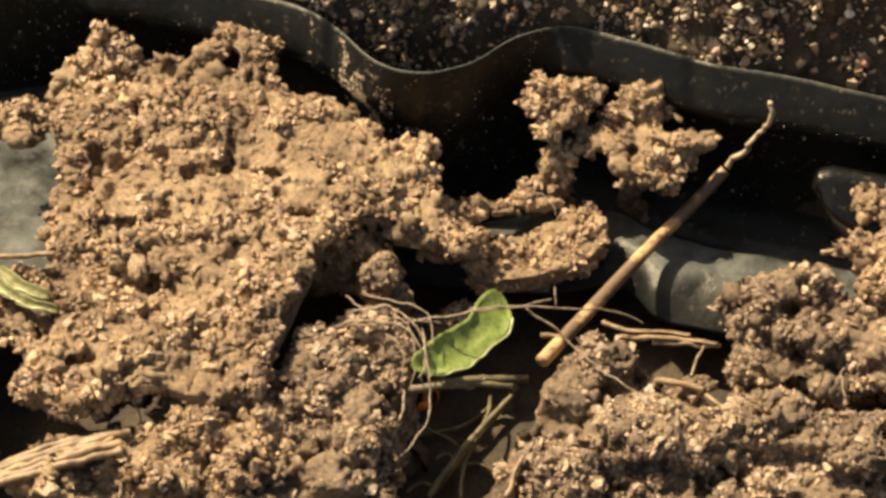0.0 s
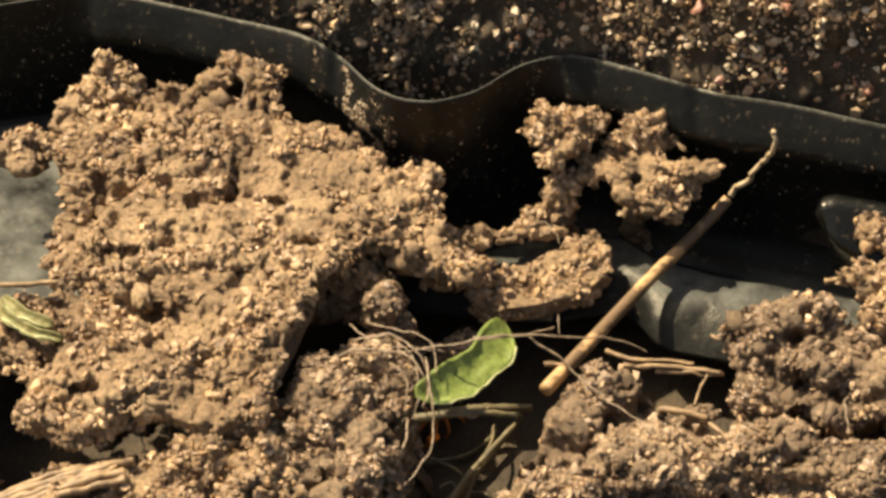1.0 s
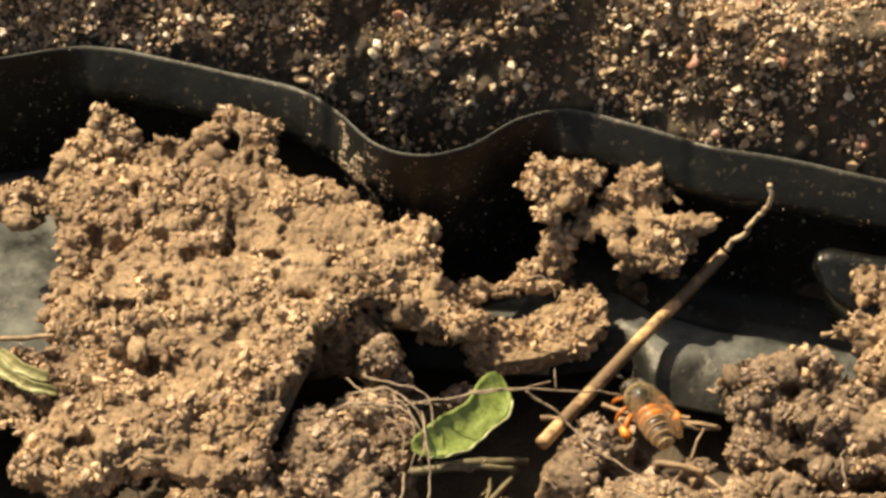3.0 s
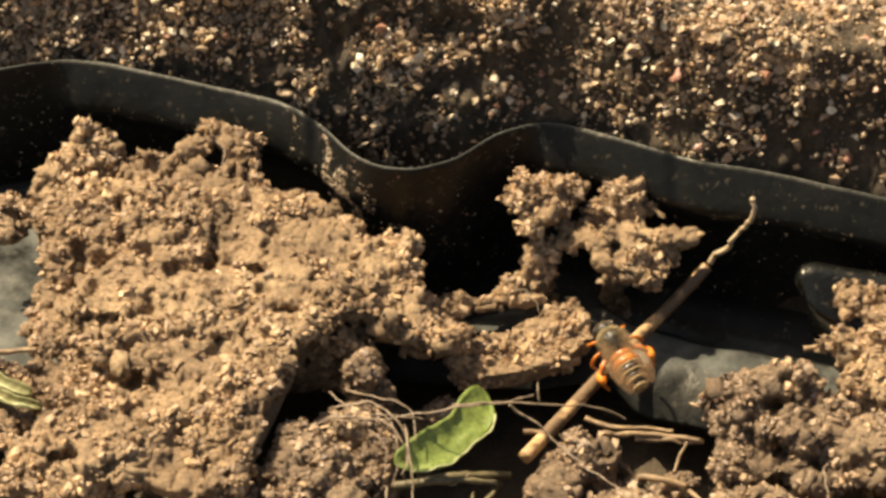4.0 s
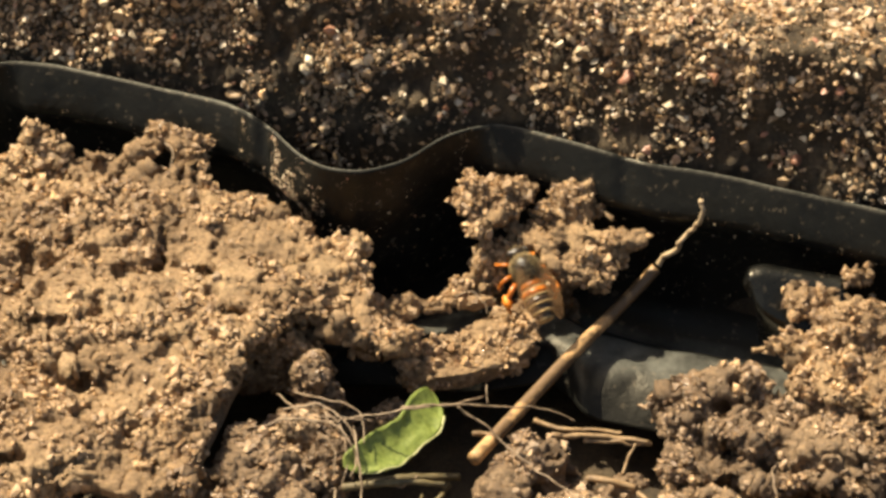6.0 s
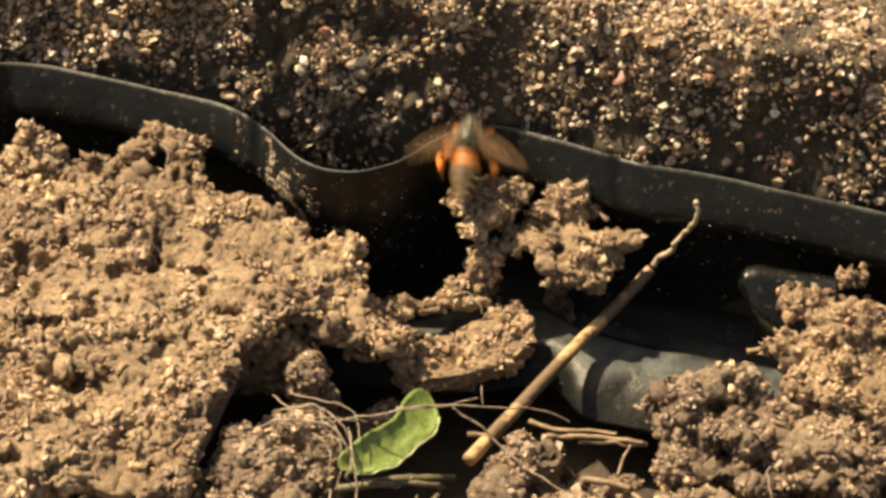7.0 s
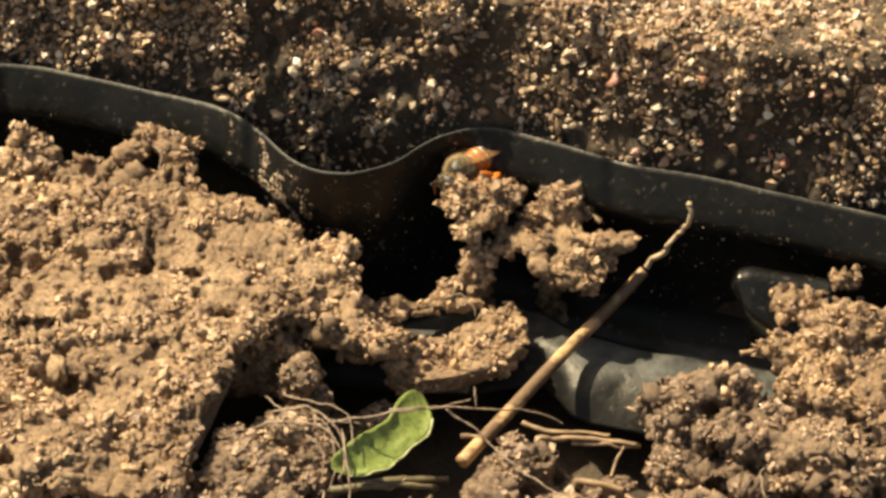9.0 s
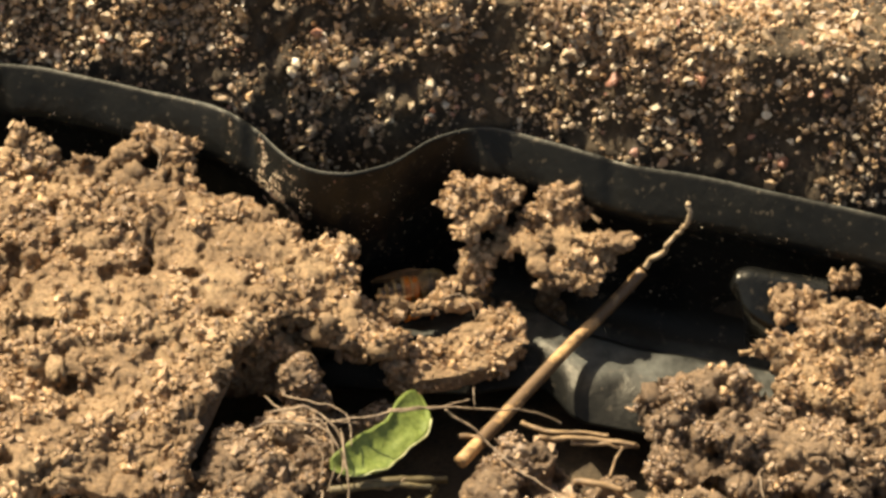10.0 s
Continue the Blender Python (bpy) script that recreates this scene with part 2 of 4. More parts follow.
def without_chips(v, f):
    """Drops the pieces that hold less than a twentieth of all corners."""
    e = np.concatenate([f[:, [0, 1]], f[:, [1, 2]], f[:, [2, 3]]])
    mark = np.arange(len(v))
    while True:
        low = mark.copy()
        np.minimum.at(low, e[:, 0], mark[e[:, 1]])
        np.minimum.at(low, e[:, 1], mark[e[:, 0]])
        low = low[low]
        if (low == mark).all():
            break
        mark = low
    keep = np.bincount(mark, minlength=len(v))[mark] > 0.05 * len(v)
    return v[keep], (np.cumsum(keep) - 1)[f[keep[f[:, 0]]]]


def smoothed(v, f, times):
    e = np.concatenate([f[:, [0, 1]], f[:, [1, 2]], f[:, [2, 3]], f[:, [3, 0]]])
    deg = np.bincount(e.ravel(), minlength=len(v)).astype(float)
    for _ in range(times):
        s = np.zeros_like(v)
        np.add.at(s, e[:, 0], v[e[:, 1]])
        np.add.at(s, e[:, 1], v[e[:, 0]])
        v = 0.4 * v + 0.6 * s / deg[:, None]
    return v


PIECES = {}


def pieces(name, points, sizes, mat, parent, seed):
    """Larger lumps and grains, each an object of its own on one of eight shared broken shapes."""
    if mat.name not in PIECES:
        shapes, tri = rock_shapes(8, 5, False)
        PIECES[mat.name] = []
        for v in shapes:
            me = mesh_of(name, v, tri, False)
            me.materials.append(mat)
            PIECES[mat.name].append(me)
    rng = np.random.RandomState(seed)
    for (x, y, z), half in zip(points.tolist(), sizes.tolist()):
        ob = new(name, PIECES[mat.name][rng.randint(8)])
        ob.parent = parent
        ob.matrix_basis = pose(x * MM, y * MM, z * MM, *rng.uniform(0, 360, 3).tolist()) @ Matrix.Scale(half, 4)


def clod(name, slabs, lumps, voxel, seed, mats, label, density=1.0, big=1.0, soften=4, fluff=0.45, undercut=0.0, rough=1.0, single=120, shrink=0.55):
    """A heap or clod of crumbly soil: slabs (outline with its height at each corner, foot) and round lumps
    (middle, radii, turn about z), grown together, roughened at four scales and strewn with crumbs."""
    bm = bmesh.new()
    forms = []
    for outline, foot in slabs:
        if undercut:  # a crust that overhangs its own base
            mx, my = np.mean([p[0] for p in outline]), np.mean([p[1] for p in outline])
            inner = []
            for x, y, z in outline:
                far_off = math.hypot(x - mx, y - my)
                k = max(0.3, 1 - undercut / far_off)
                inner.append((mx + (x - mx) * k, my + (y - my) * k, z - 2))
            forms += [(outline, [p[2] - 3.0 for p in outline]), (inner, [foot] * len(inner))]
        else:
            forms.append((outline, [foot] * len(outline)))
    for outline, foot in forms:
        top = [bm.verts.new(p) for p in outline]
        low = [bm.verts.new((p[0], p[1], z)) for p, z in zip(outline, foot)]
        caps = [bm.faces.new(top), bm.faces.new(low[::-1])]
        for i in range(len(top)):
            j = (i + 1) % len(top)
            bm.faces.new((top[j], top[i], low[i], low[j]))
        bmesh.ops.triangulate(bm, faces=caps)
        bmesh.ops.recalc_face_normals(bm, faces=bm.faces)
    for c, r, turn in lumps:
        m = Matrix.Translation(c) @ Matrix.Rotation(radians(turn), 4, "Z") @ Matrix.Diagonal((*r, 1))
        bmesh.ops.create_icosphere(bm, subdivisions=3, radius=1, matrix=m)
    v, f = without_chips(*remeshed(bm, voxel))
    v = smoothed(v, f, soften)
    n, _ = normals_of(v, f)
    v = v - shrink * n
    v = v + n * (big * (1.3 * lumps_noise(v / 7, seed) + 0.8 * lumps_noise(v / 3.2, seed + 1)))[:, None]
    n, _ = normals_of(v, f)
    warp = np.stack([lumps_noise(v / 2.2, seed + k) for k in (7, 8, 9)], 1)
    for across, lift in ((7.5, 1.9), (3.2, 0.95)):
        _, gap, mark = cells_noise(v / across + 0.3 * warp, seed + int(10 * across), True)
        inside = np.clip(gap / 0.14, 0, 1)
        v = v + n * (big * lift * ((mark - 0.55) * inside - 0.75 * (1 - inside) * (lumps_noise(v / 6, seed + 15) > -0.15)))[:, None]
    n, _ = normals_of(v, f)
    crumbly = np.clip(lumps_noise(v / 4.5, seed + 11) * 3 + 0.95, 0.3, 1)
    bump = crumbly * (0.8 * (0.5 - cells_noise(v / 1.9 + 0.25 * warp, seed + 20)) + 0.45 * (0.5 - cells_noise(v / 1.0 + 0.3 * warp, seed + 30))) + 0.2 * lumps_noise(v / 0.7, seed + 40)
    v = v + n * (rough * bump)[:, None]
    n, _ = normals_of(v, f)
    flaky = sum(a * (0.45 - np.abs(lumps_noise(v / w + 0.5 * warp, seed + 80 + k))) for k, (w, a) in enumerate(((2.6, 1.15), (1.35, 0.85), (0.7, 0.5))))
    pits = np.clip((lumps_noise(v / 2.6 + 0.3 * warp, seed + 90) - 0.28) * 7, 0, 1)
    v = v + n * (rough * (flaky * crumbly - 1.6 * pits))[:, None]
    ob = part(name, mesh_of(name, v, f), mats[0])
    tagged(ob, label, "soil clod", "soil clods")
    area = (v[:, 0].max() - v[:, 0].min()) * (v[:, 1].max() - v[:, 1].min())
    count = int(min(31000, density * 6.2 * area))
    at, up = scatter(v, f, count, seed + 50, lambda p: (p[:, 2] > -9) * (p[:, 1] > -78) * (np.abs(p[:, 0]) < 80) * np.clip(lumps_noise(p / 4.5, seed + 11) * 3 + 0.75, 0.1, 1) * np.clip(lumps_noise(p / 2.5, seed + 12) * 2.5 + 0.8, 0.15, 1))
    rng = np.random.RandomState(seed + 60)
    s = np.clip(rng.lognormal(-1.62, 0.55, count), 0.09, 0.75)
    at = at + up * (s * 0.3)[:, None]
    own = rng.randint(0, count, int(count * fluff))  # crumbs that cling to other crumbs
    way = rng.normal(size=(len(own), 3)) * 0.6 + up[own] * 0.5
    way /= np.linalg.norm(way, axis=1)[:, None]
    s2 = s[own] * rng.uniform(0.4, 0.85, len(own))
    at, s = np.concatenate([at, at[own] + way * (s[own] * 0.75 + s2 * 0.6)[:, None]]), np.concatenate([s, s2])
    reach = np.where((np.abs(at[:, 0]) < 80) & (at[:, 1] > -52), s, 0)
    order = np.argsort(-reach)
    pieces("soil_lump", at[order[:single]], s[order[:single]], mats[2], ob, seed + 65)
    at, s = at[order[single:]], s[order[single:]]
    loose = part("crumbs", crumbs(at, s, seed + 70, "crumbs", True), mats[1], ob, "loose crumbs of soil")
    tagged(loose, kind="stuff")
    return ob


def strand(name, points, radius, mat, parent=None, label="", sides=6, knobs=0.0, taper=1.0, seed=0):
    """A stalk, root or straw: a tube along a smooth line through the points."""
    p = np.array(points, float)
    fine = []
    for i in range(len(p) - 1):
        a, b, c, d = p[max(i - 1, 0)], p[i], p[i + 1], p[min(i + 2, len(p) - 1)]
        for s in np.linspace(0, 1, 8, endpoint=False):
            fine.append(0.5 * (2 * b + (c - a) * s + (2 * a - 5 * b + 4 * c - d) * s * s + (3 * b - a - 3 * c + d) * s ** 3))
    fine = np.array(fine + [p[-1]])
    if knobs:
        fine = fine + knobs * np.stack([lumps_noise(fine / 1.7 + 5 * k, seed + k) for k in range(3)], 1)
    t = np.gradient(fine, axis=0)
    t /= np.linalg.norm(t, axis=1)[:, None]
    side = np.cross(t, (0.3, 0.2, 1.0))
    side /= np.linalg.norm(side, axis=1)[:, None]
    over = np.cross(side, t)
    r = radius * np.linspace(1, taper, len(fine)) * (1 + 0.25 * lumps_noise(fine / 0.8, seed + 4) * (knobs > 0))
    ang = np.linspace(0, 2 * np.pi, sides, endpoint=False)
    ring = fine[:, None] + r[:, None, None] * (np.cos(ang)[None, :, None] * side[:, None] + np.sin(ang)[None, :, None] * over[:, None])
    v = ring.reshape(-1, 3)
    f = []
    for i in range(len(fine) - 1):
        for k in range(sides):
            f.append((i * sides + k, i * sides + (k + 1) % sides, (i + 1) * sides + (k + 1) % sides, (i + 1) * sides + k))
    v = np.concatenate([v, fine[:1], fine[-1:]])
    a, b = len(v) - 2, len(v) - 1
    last = (len(fine) - 1) * sides
    for k in range(sides):
        f.append((a, (k + 1) % sides, k, k))
        f.append((b, last + k, last + (k + 1) % sides, last + (k + 1) % sides))
    me = bpy.data.meshes.new(name)
    me.from_pydata((v * MM).tolist(), [], [q[:3] if q[2] == q[3] else q for q in f])
    for poly in me.polygons:
        poly.use_smooth = True
    return part(name, me, mat, parent, label)


# ---------------------------------------------------------------- ground: hollow in front, earth bank and its level top behind
RIM = [(-90.6, 11, 22), (-76.9, 12.6, 22), (-69.7, 14.8, 22), (-64, 15.8, 22), (-58.1, 15, 22), (-48, 11.4, 22), (-32.1, 5.3, 22), (-27, 1, 22), (-21.9, -6.8, 22), (-17.8, -9.7, 22),
       (-13, -10.3, 22), (-7.5, -8, 22), (-1.9, -2.3, 22), (3.7, 0.3, 22), (6.6, 0.7, 22), (9.8, -0.2, 22), (17.4, -3.6, 22), (27.6, -8.6, 22), (41, -11.9, 22), (52.5, -16.3, 22), (63.9, -20.2, 22), (79.5, -21.2, 22)]
RIM_X, RIM_Y = np.array([p[0] for p in RIM]), np.array([p[1] for p in RIM])


def rim_y(x, blur=0.0):
    """The line of the liner's upper edge, seen from above."""
    x = np.asarray(x, float)
    steps = np.linspace(-1, 1, 9) * (1.6 + blur)
    return np.mean([np.interp(x + s, RIM_X, RIM_Y) for s in steps], axis=0)


def bank_y(x):
    """The foot of the bank: nearly straight, and never far in front of the liner's edge."""
    x = np.asarray(x, float)
    straight = np.interp(x, (-95, -60, -30, 0, 30, 60, 90), (14.5, 14.2, 5.0, -2.0, -9.8, -18.8, -21.5))
    return np.maximum(straight, rim_y(x, 4.0) - 0.6)


def ground_points(x, y):
    """The ground's surface: hollow, bank and level top, with lumps that stand out square to the slope."""
    d = y - bank_y(x)
    z = np.where(d < 0.8, -13.0, np.where(d < 2.4, -13 + (d - 0.8) / 1.6 * 33, 20 + np.interp(x, (-60, -32, -12, 4, 60), (2.2, 2.4, 2.6, 2.9, 3.3)) * (d - 2.4)))
    top = np.interp(x, (-40, -5, 8, 20, 60), (40.0, 39.5, 39.3, 39.2, 40.5)) + 1.5 * lumps_noise(np.stack([x / 25, y / 25, x * 0], 1), 3)
    steep = 1 / (1 + np.exp(np.clip(-(top - z) / 1.2, -60, 60))) * (d > 2.0)
    z = -np.logaddexp(-z / 1.2, -top / 1.2) * 1.2
    near = (np.abs(x) < 300) & (y < 300)
    p = np.stack([x, y, z], 1)
    bump = 1.6 * lumps_noise(p / 7, 21) + 1.9 * (0.5 - cells_noise(p / 3.4, 22)) + 1.2 * (0.5 - cells_noise(p / 1.5, 23)) + 0.4 * lumps_noise(p / 0.8, 24)
    bump = np.where(near, np.where(d > 2.2, bump * np.interp(x, (-12, 0), (1.5, 1.0)) * np.clip((d - 2.0) / 1.5, 0, 1), 0.2 * bump), 0)
    return np.stack([x, y - 0.85 * steep * bump, z + bump * (1 - 0.5 * steep)], 1)


far = np.array([150, 300, 900, 4000, 30000, 300000, 3000000.0])
gx = np.concatenate([-far[::-1], np.arange(-100, 100.1, 0.55), far])
gy = np.concatenate([-far[::-1], np.arange(-120, -26, 2.0), np.arange(-26, 40, 0.33), np.arange(40, 76, 2.0), far])
GX, GY = np.meshgrid(gx, gy)
nx, ny = len(gx), len(gy)
i0 = (np.arange(ny - 1)[:, None] * nx + np.arange(nx - 1)[None]).ravel()
GV = ground_points(GX.ravel(), GY.ravel())
GF = np.stack([i0, i0 + 1, i0 + nx + 1, i0 + nx], 1)
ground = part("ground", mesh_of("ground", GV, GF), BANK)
tagged(ground, "dark sandy earth bank above a dug hollow", "ground", kind="structure")


def on_bank(mid):
    return ((mid[:, 0] > -88) & (mid[:, 0] < 76) & (mid[:, 1] > rim_y(mid[:, 0]) + 1.6) & (mid[:, 1] < bank_y(mid[:, 0]) + 29)) * np.clip(lumps_noise(mid / 5, 25) * 3 + 0.7, 0.12, 1) * np.where(mid[:, 2] < 35, 1 - 0.2 * np.exp(-(((mid[:, 0] + 24) / 6) ** 2)) - 0.4 * np.exp(-(((mid[:, 0] - 25) / 8) ** 2)), 1)


at, up = scatter(GV, GF, 9000, 5, on_bank)
rng = np.random.RandomState(6)
gs = np.clip(rng.lognormal(-1.25, 0.5, len(at)), 0.12, 0.95)
at = at + up * (gs * 0.95)[:, None]
order = np.argsort(-np.where((np.abs(at[:, 0]) < 68) & (at[:, 1] < rim_y(at[:, 0]) + 11), gs, 0))
NEAR_AT, NEAR_SIZE = at[order[:300]], gs[order[:300]]
at, gs = at[order[300:]], gs[order[300:]]
grains = part("gravel_grains", crumbs(at, gs, 7, "gravel_grains"), GRAVEL)
tagged(grains, "pale sand and gravel grains on the earth bank", "gravel", kind="stuff")


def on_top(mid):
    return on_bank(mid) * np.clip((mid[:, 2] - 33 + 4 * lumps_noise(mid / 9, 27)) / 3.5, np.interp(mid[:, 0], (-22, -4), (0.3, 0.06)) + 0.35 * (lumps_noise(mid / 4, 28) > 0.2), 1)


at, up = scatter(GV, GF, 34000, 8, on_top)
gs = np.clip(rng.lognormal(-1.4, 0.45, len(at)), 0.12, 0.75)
tagged(part("bank_crumbs", crumbs(at + up * (gs * 0.25)[:, None], gs, 9, "bank_crumbs", True), CRUMB), "tan crumbs of earth along the bank's top", "soil crumbs", kind="stuff")


# larger pebbles set in the bank: place, half width, kind of stone
def pebble_material(name, low, high):
    m, t, b = material(name, 0.5)
    c = ramp(t, grain(t, 0.9, 4), [(0.3, low), (0.7, high)])
    g = t.nodes.new("ShaderNodeObjectInfo")
    c = mixed(t, c, ramp(t, g.outputs["Random"], [(0.0, (0.75, 0.72, 0.68)), (1.0, (1.2, 1.2, 1.2))]), 1.0, "MULTIPLY")
    t.links.new(c, b.inputs["Base Color"])
    relief(t, b, grain(t, 2, 4), 0.25)
    return m


STONES = {"pale": pebble_material("pale_pebble", (0.42, 0.34, 0.23), (0.66, 0.56, 0.42)), "tan": pebble_material("tan_pebble", (0.24, 0.155, 0.083), (0.40, 0.275, 0.152)),
          "red": pebble_material("red_pebble", (0.24, 0.10, 0.055), (0.36, 0.17, 0.10))}


def pebble_mesh(seed, kind):
    """A worn, slightly flattened stone about one millimetre in half width."""
    rng = np.random.RandomState(seed)
    bm = bmesh.new()
    bmesh.ops.create_icosphere(bm, subdivisions=2, radius=1)
    v = np.array([p.co[:] for p in bm.verts])
    f = np.array([[p.index for p in q.verts] for q in bm.faces])
    bm.free()
    v = v * (1 + 0.6 * lumps_noise(v * 1.3 + seed, seed) + 0.18 * lumps_noise(v * 3.1 + seed, seed + 1))[:, None] * np.array((1.2, rng.uniform(0.75, 1), rng.uniform(0.6, 0.8)))
    me = mesh_of("pebble", v, f)
    me.materials.append(STONES[kind])
    return me


PEBBLE_MESHES = {k: [pebble_mesh(10 * n + i, k) for i in range(4)] for n, k in enumerate(STONES)}
PEBBLE_LABELS = {"pale": "pale cream pebble set in the earth bank", "tan": "tan lump of hard earth on the bank", "red": "reddish brown stone chip in the earth bank"}


def pebble(x, y, half, kind, n):
    ob = new("pebble", PEBBLE_MESHES[kind][n % 4])
    x, y, z = ground_points(np.array([x]), np.array([y]))[0].tolist()
    ob.matrix_basis = pose(x * MM, (y - 0.2 * half) * MM, (z + 0.25 * half) * MM, 25, 0, 47 * n) @ Matrix.Scale(half, 4)
    tagged(ob, PEBBLE_LABELS[kind], "pebble", "pebbles on the bank")


MARKED = [((-4.6, -1.8), 1.1, "pale"), ((0.3, 2.1), 0.75, "pale"), ((-1.7, 2.0), 0.5, "pale"), ((38.3, -5.0), 0.75, "pale"), ((34.8, -4.1), 0.7, "pale"), ((24.2, -1.1), 1.35, "red"),
          ((47.5, -11.0), 1.0, "red"), ((46.8, -7.3), 0.8, "pale"), ((34.3, -5.5), 0.86, "tan"), ((-14.5, 5.0), 0.79, "tan"), ((-35.8, 12.8), 0.94, "tan"), ((-31.8, 8.5), 1.2, "tan"), ((-43.9, 14.1), 0.86, "tan"),
          ((-14.9, -2.1), 0.72, "tan"), ((-5.4, 1.0), 0.72, "tan"), ((31.7, -6.7), 0.72, "tan"), ((60.1, -15.9), 0.94, "tan"), ((14.1, 5.7), 0.7, "pale"), ((55.4, -9.3), 0.7, "pale"), ((-10.7, -6.7), 0.72, "tan"),
          ((-17.9, 6.5), 1, "tan"), ((53.2, -9.4), 0.9, "red"), ((-48.9, 16.5), 0.7, "pale"), ((-24.3, 6.1), 0.79, "tan"), ((20.4, 3.0), 0.6, "pale")]
for n, (p, half, kind) in enumerate(MARKED):
    pebble(p[0], p[1], half, kind, n)
rng = np.random.RandomState(44)
for n in range(45):
    x = rng.uniform(-72, 66)
    pebble(x, float(rim_y(x)) + rng.uniform(3, 14), rng.uniform(0.3, 0.6), ("pale", "tan", "tan", "pale", "red")[n % 5 if n % 20 else 4], n)


# ---------------------------------------------------------------- the folded black liner
def liner_sheet():
    prof = [(1.2, 21.2), (0.5, 22.0), (0, 22.1), (-0.4, 21.6), (-1.1, 20.5), (-1.9, 19.2), (-2.6, 18.0), (-3.2, 16.9), (-3.5, 16.0), (-3.3, 15.2), (-2.5, 14.4), (-1.0, 12.8), (0.2, 9.4), (0.6, 3.4), (0.6, -2.6), (-1.2, -6.2), (-5.0, -7.0)]
    xs = np.arange(-110, 110.1, 0.6)
    ry, flat = rim_y(xs), rim_y(xs, 6.0)
    front = np.mean([np.interp(xs + k, FRONT_X, FRONT_Y) for k in np.linspace(-1.6, 1.6, 7)], axis=0)
    rows = []
    lean = np.interp(xs, (-76, -67, -63, -25, -17, 2, 6, 80), (0.1, 0.1, 1, 1, 0.15, 0.1, 1, 1))  # where the edge tips back towards the bank
    crease = np.exp(-(((xs + 29.5) / 1.3) ** 2)) - 0.7 * np.exp(-(((xs + 27) / 1.0) ** 2)) - 0.6 * np.exp(-(((xs - 24) / 1.2) ** 2))
    for d, z in prof:
        z = 0.2 + (z - 0.2) * (np.interp(xs, (-66, -50), (0.05, 1)) if z < 3.5 else np.ones(len(xs)))
        dent = crease * np.clip((z - 10) / 10, 0, 1)
        rows.append(np.stack([xs, np.where(z > 8, ry, 0.5 * (ry + flat)) + d * np.where((d < 0) & (z > 9), lean, 1) - 0.7 * dent, z + 0.7 * dent], 1))
    start = rows[-1]
    for s in np.linspace(0, 1, 60)[1:]:
        y = start[:, 1] * (1 - s) + front * s
        dip = np.clip(1 - s / 0.42, 0, 1)
        z = 0.2 - 7.2 * np.interp(xs, (-66, -50), (0, 1)) * dip * dip * (3 - 2 * dip) + (0.35 * lumps_noise(np.stack([xs / 9, y / 7, xs * 0], 1), 31) + 0.2 * lumps_noise(np.stack([xs / 3.5, y / 3, xs * 0], 1), 32)) * min(1, 6 * s) - 4.2 * np.clip((s - 0.58) / 0.42, 0, 1) ** 2
        rows.append(np.stack([xs, y, z], 1))
    rows = np.array(rows)
    wob = lumps_noise(rows.reshape(-1, 3) / 11, 33).reshape(rows.shape[:2])
    rows[:17, :, 1] += 0.35 * wob[:17]
    n, k = rows.shape[:2]
    a = (np.arange(n - 1)[:, None] * k + np.arange(k - 1)[None]).ravel()
    f = np.stack([a, a + k, a + k + 1, a + 1], 1)
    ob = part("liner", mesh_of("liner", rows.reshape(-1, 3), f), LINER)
    mod = ob.modifiers.new("thickness", "SOLIDIFY")
    mod.thickness, mod.offset = 0.35 * MM, -1
    return tagged(ob, "black plastic liner with a wavy folded upright edge, dusty with soil", "plastic liner")


FRONT = [(-77.1, -38.9, 0), (-38.7, -24.8, 0), (-11.5, -26, 0), (4.5, -27.2, 0), (11.7, -26, 0), (15, -25.5, 0), (16.4, -30.5, 0), (19.3, -33.2, 0), (27.9, -35.6, 0), (40.1, -39.0, 0), (78.4, -45.0, 0)]
FRONT_X, FRONT_Y = np.array([p[0] for p in FRONT]), np.array([p[1] for p in FRONT])
liner = liner_sheet()

# soil specks that cling to the liner
LV = np.array([v.co[:] for v in liner.data.vertices]) / MM
LF = np.array([p.vertices[:] for p in liner.data.polygons])


def clinging(mid):
    patch = np.exp(-(((mid[:, 0] + 28.0 - 0.7 * (22 - mid[:, 2])) / 3.6) ** 2)) * (mid[:, 2] > 11) * 4.5 + np.exp(-(((mid[:, 0] - 22) / 14) ** 2)) * (mid[:, 2] < 1.5) * (mid[:, 1] < -18) * 3.5
    return (np.abs(mid[:, 0]) < 80) * (0.12 + patch)


at, up = scatter(LV, LF[:, ::-1], 14000, 72, clinging)
rng = np.random.RandomState(73)
at = at[rng.uniform(0, 1, len(at)) < np.clip(lumps_noise(at * np.array((0.9, 0.9, 0.5)), 71) * 2.2 + 0.12, 0.02, 0.7)]
ss = np.clip(rng.lognormal(-2.85, 0.5, len(at)), 0.03, 0.22)
tagged(part("soil_specks", crumbs(at, ss, 74, "soil_specks"), GRAVEL, liner, "specks of soil clinging to the liner"), kind="stuff")

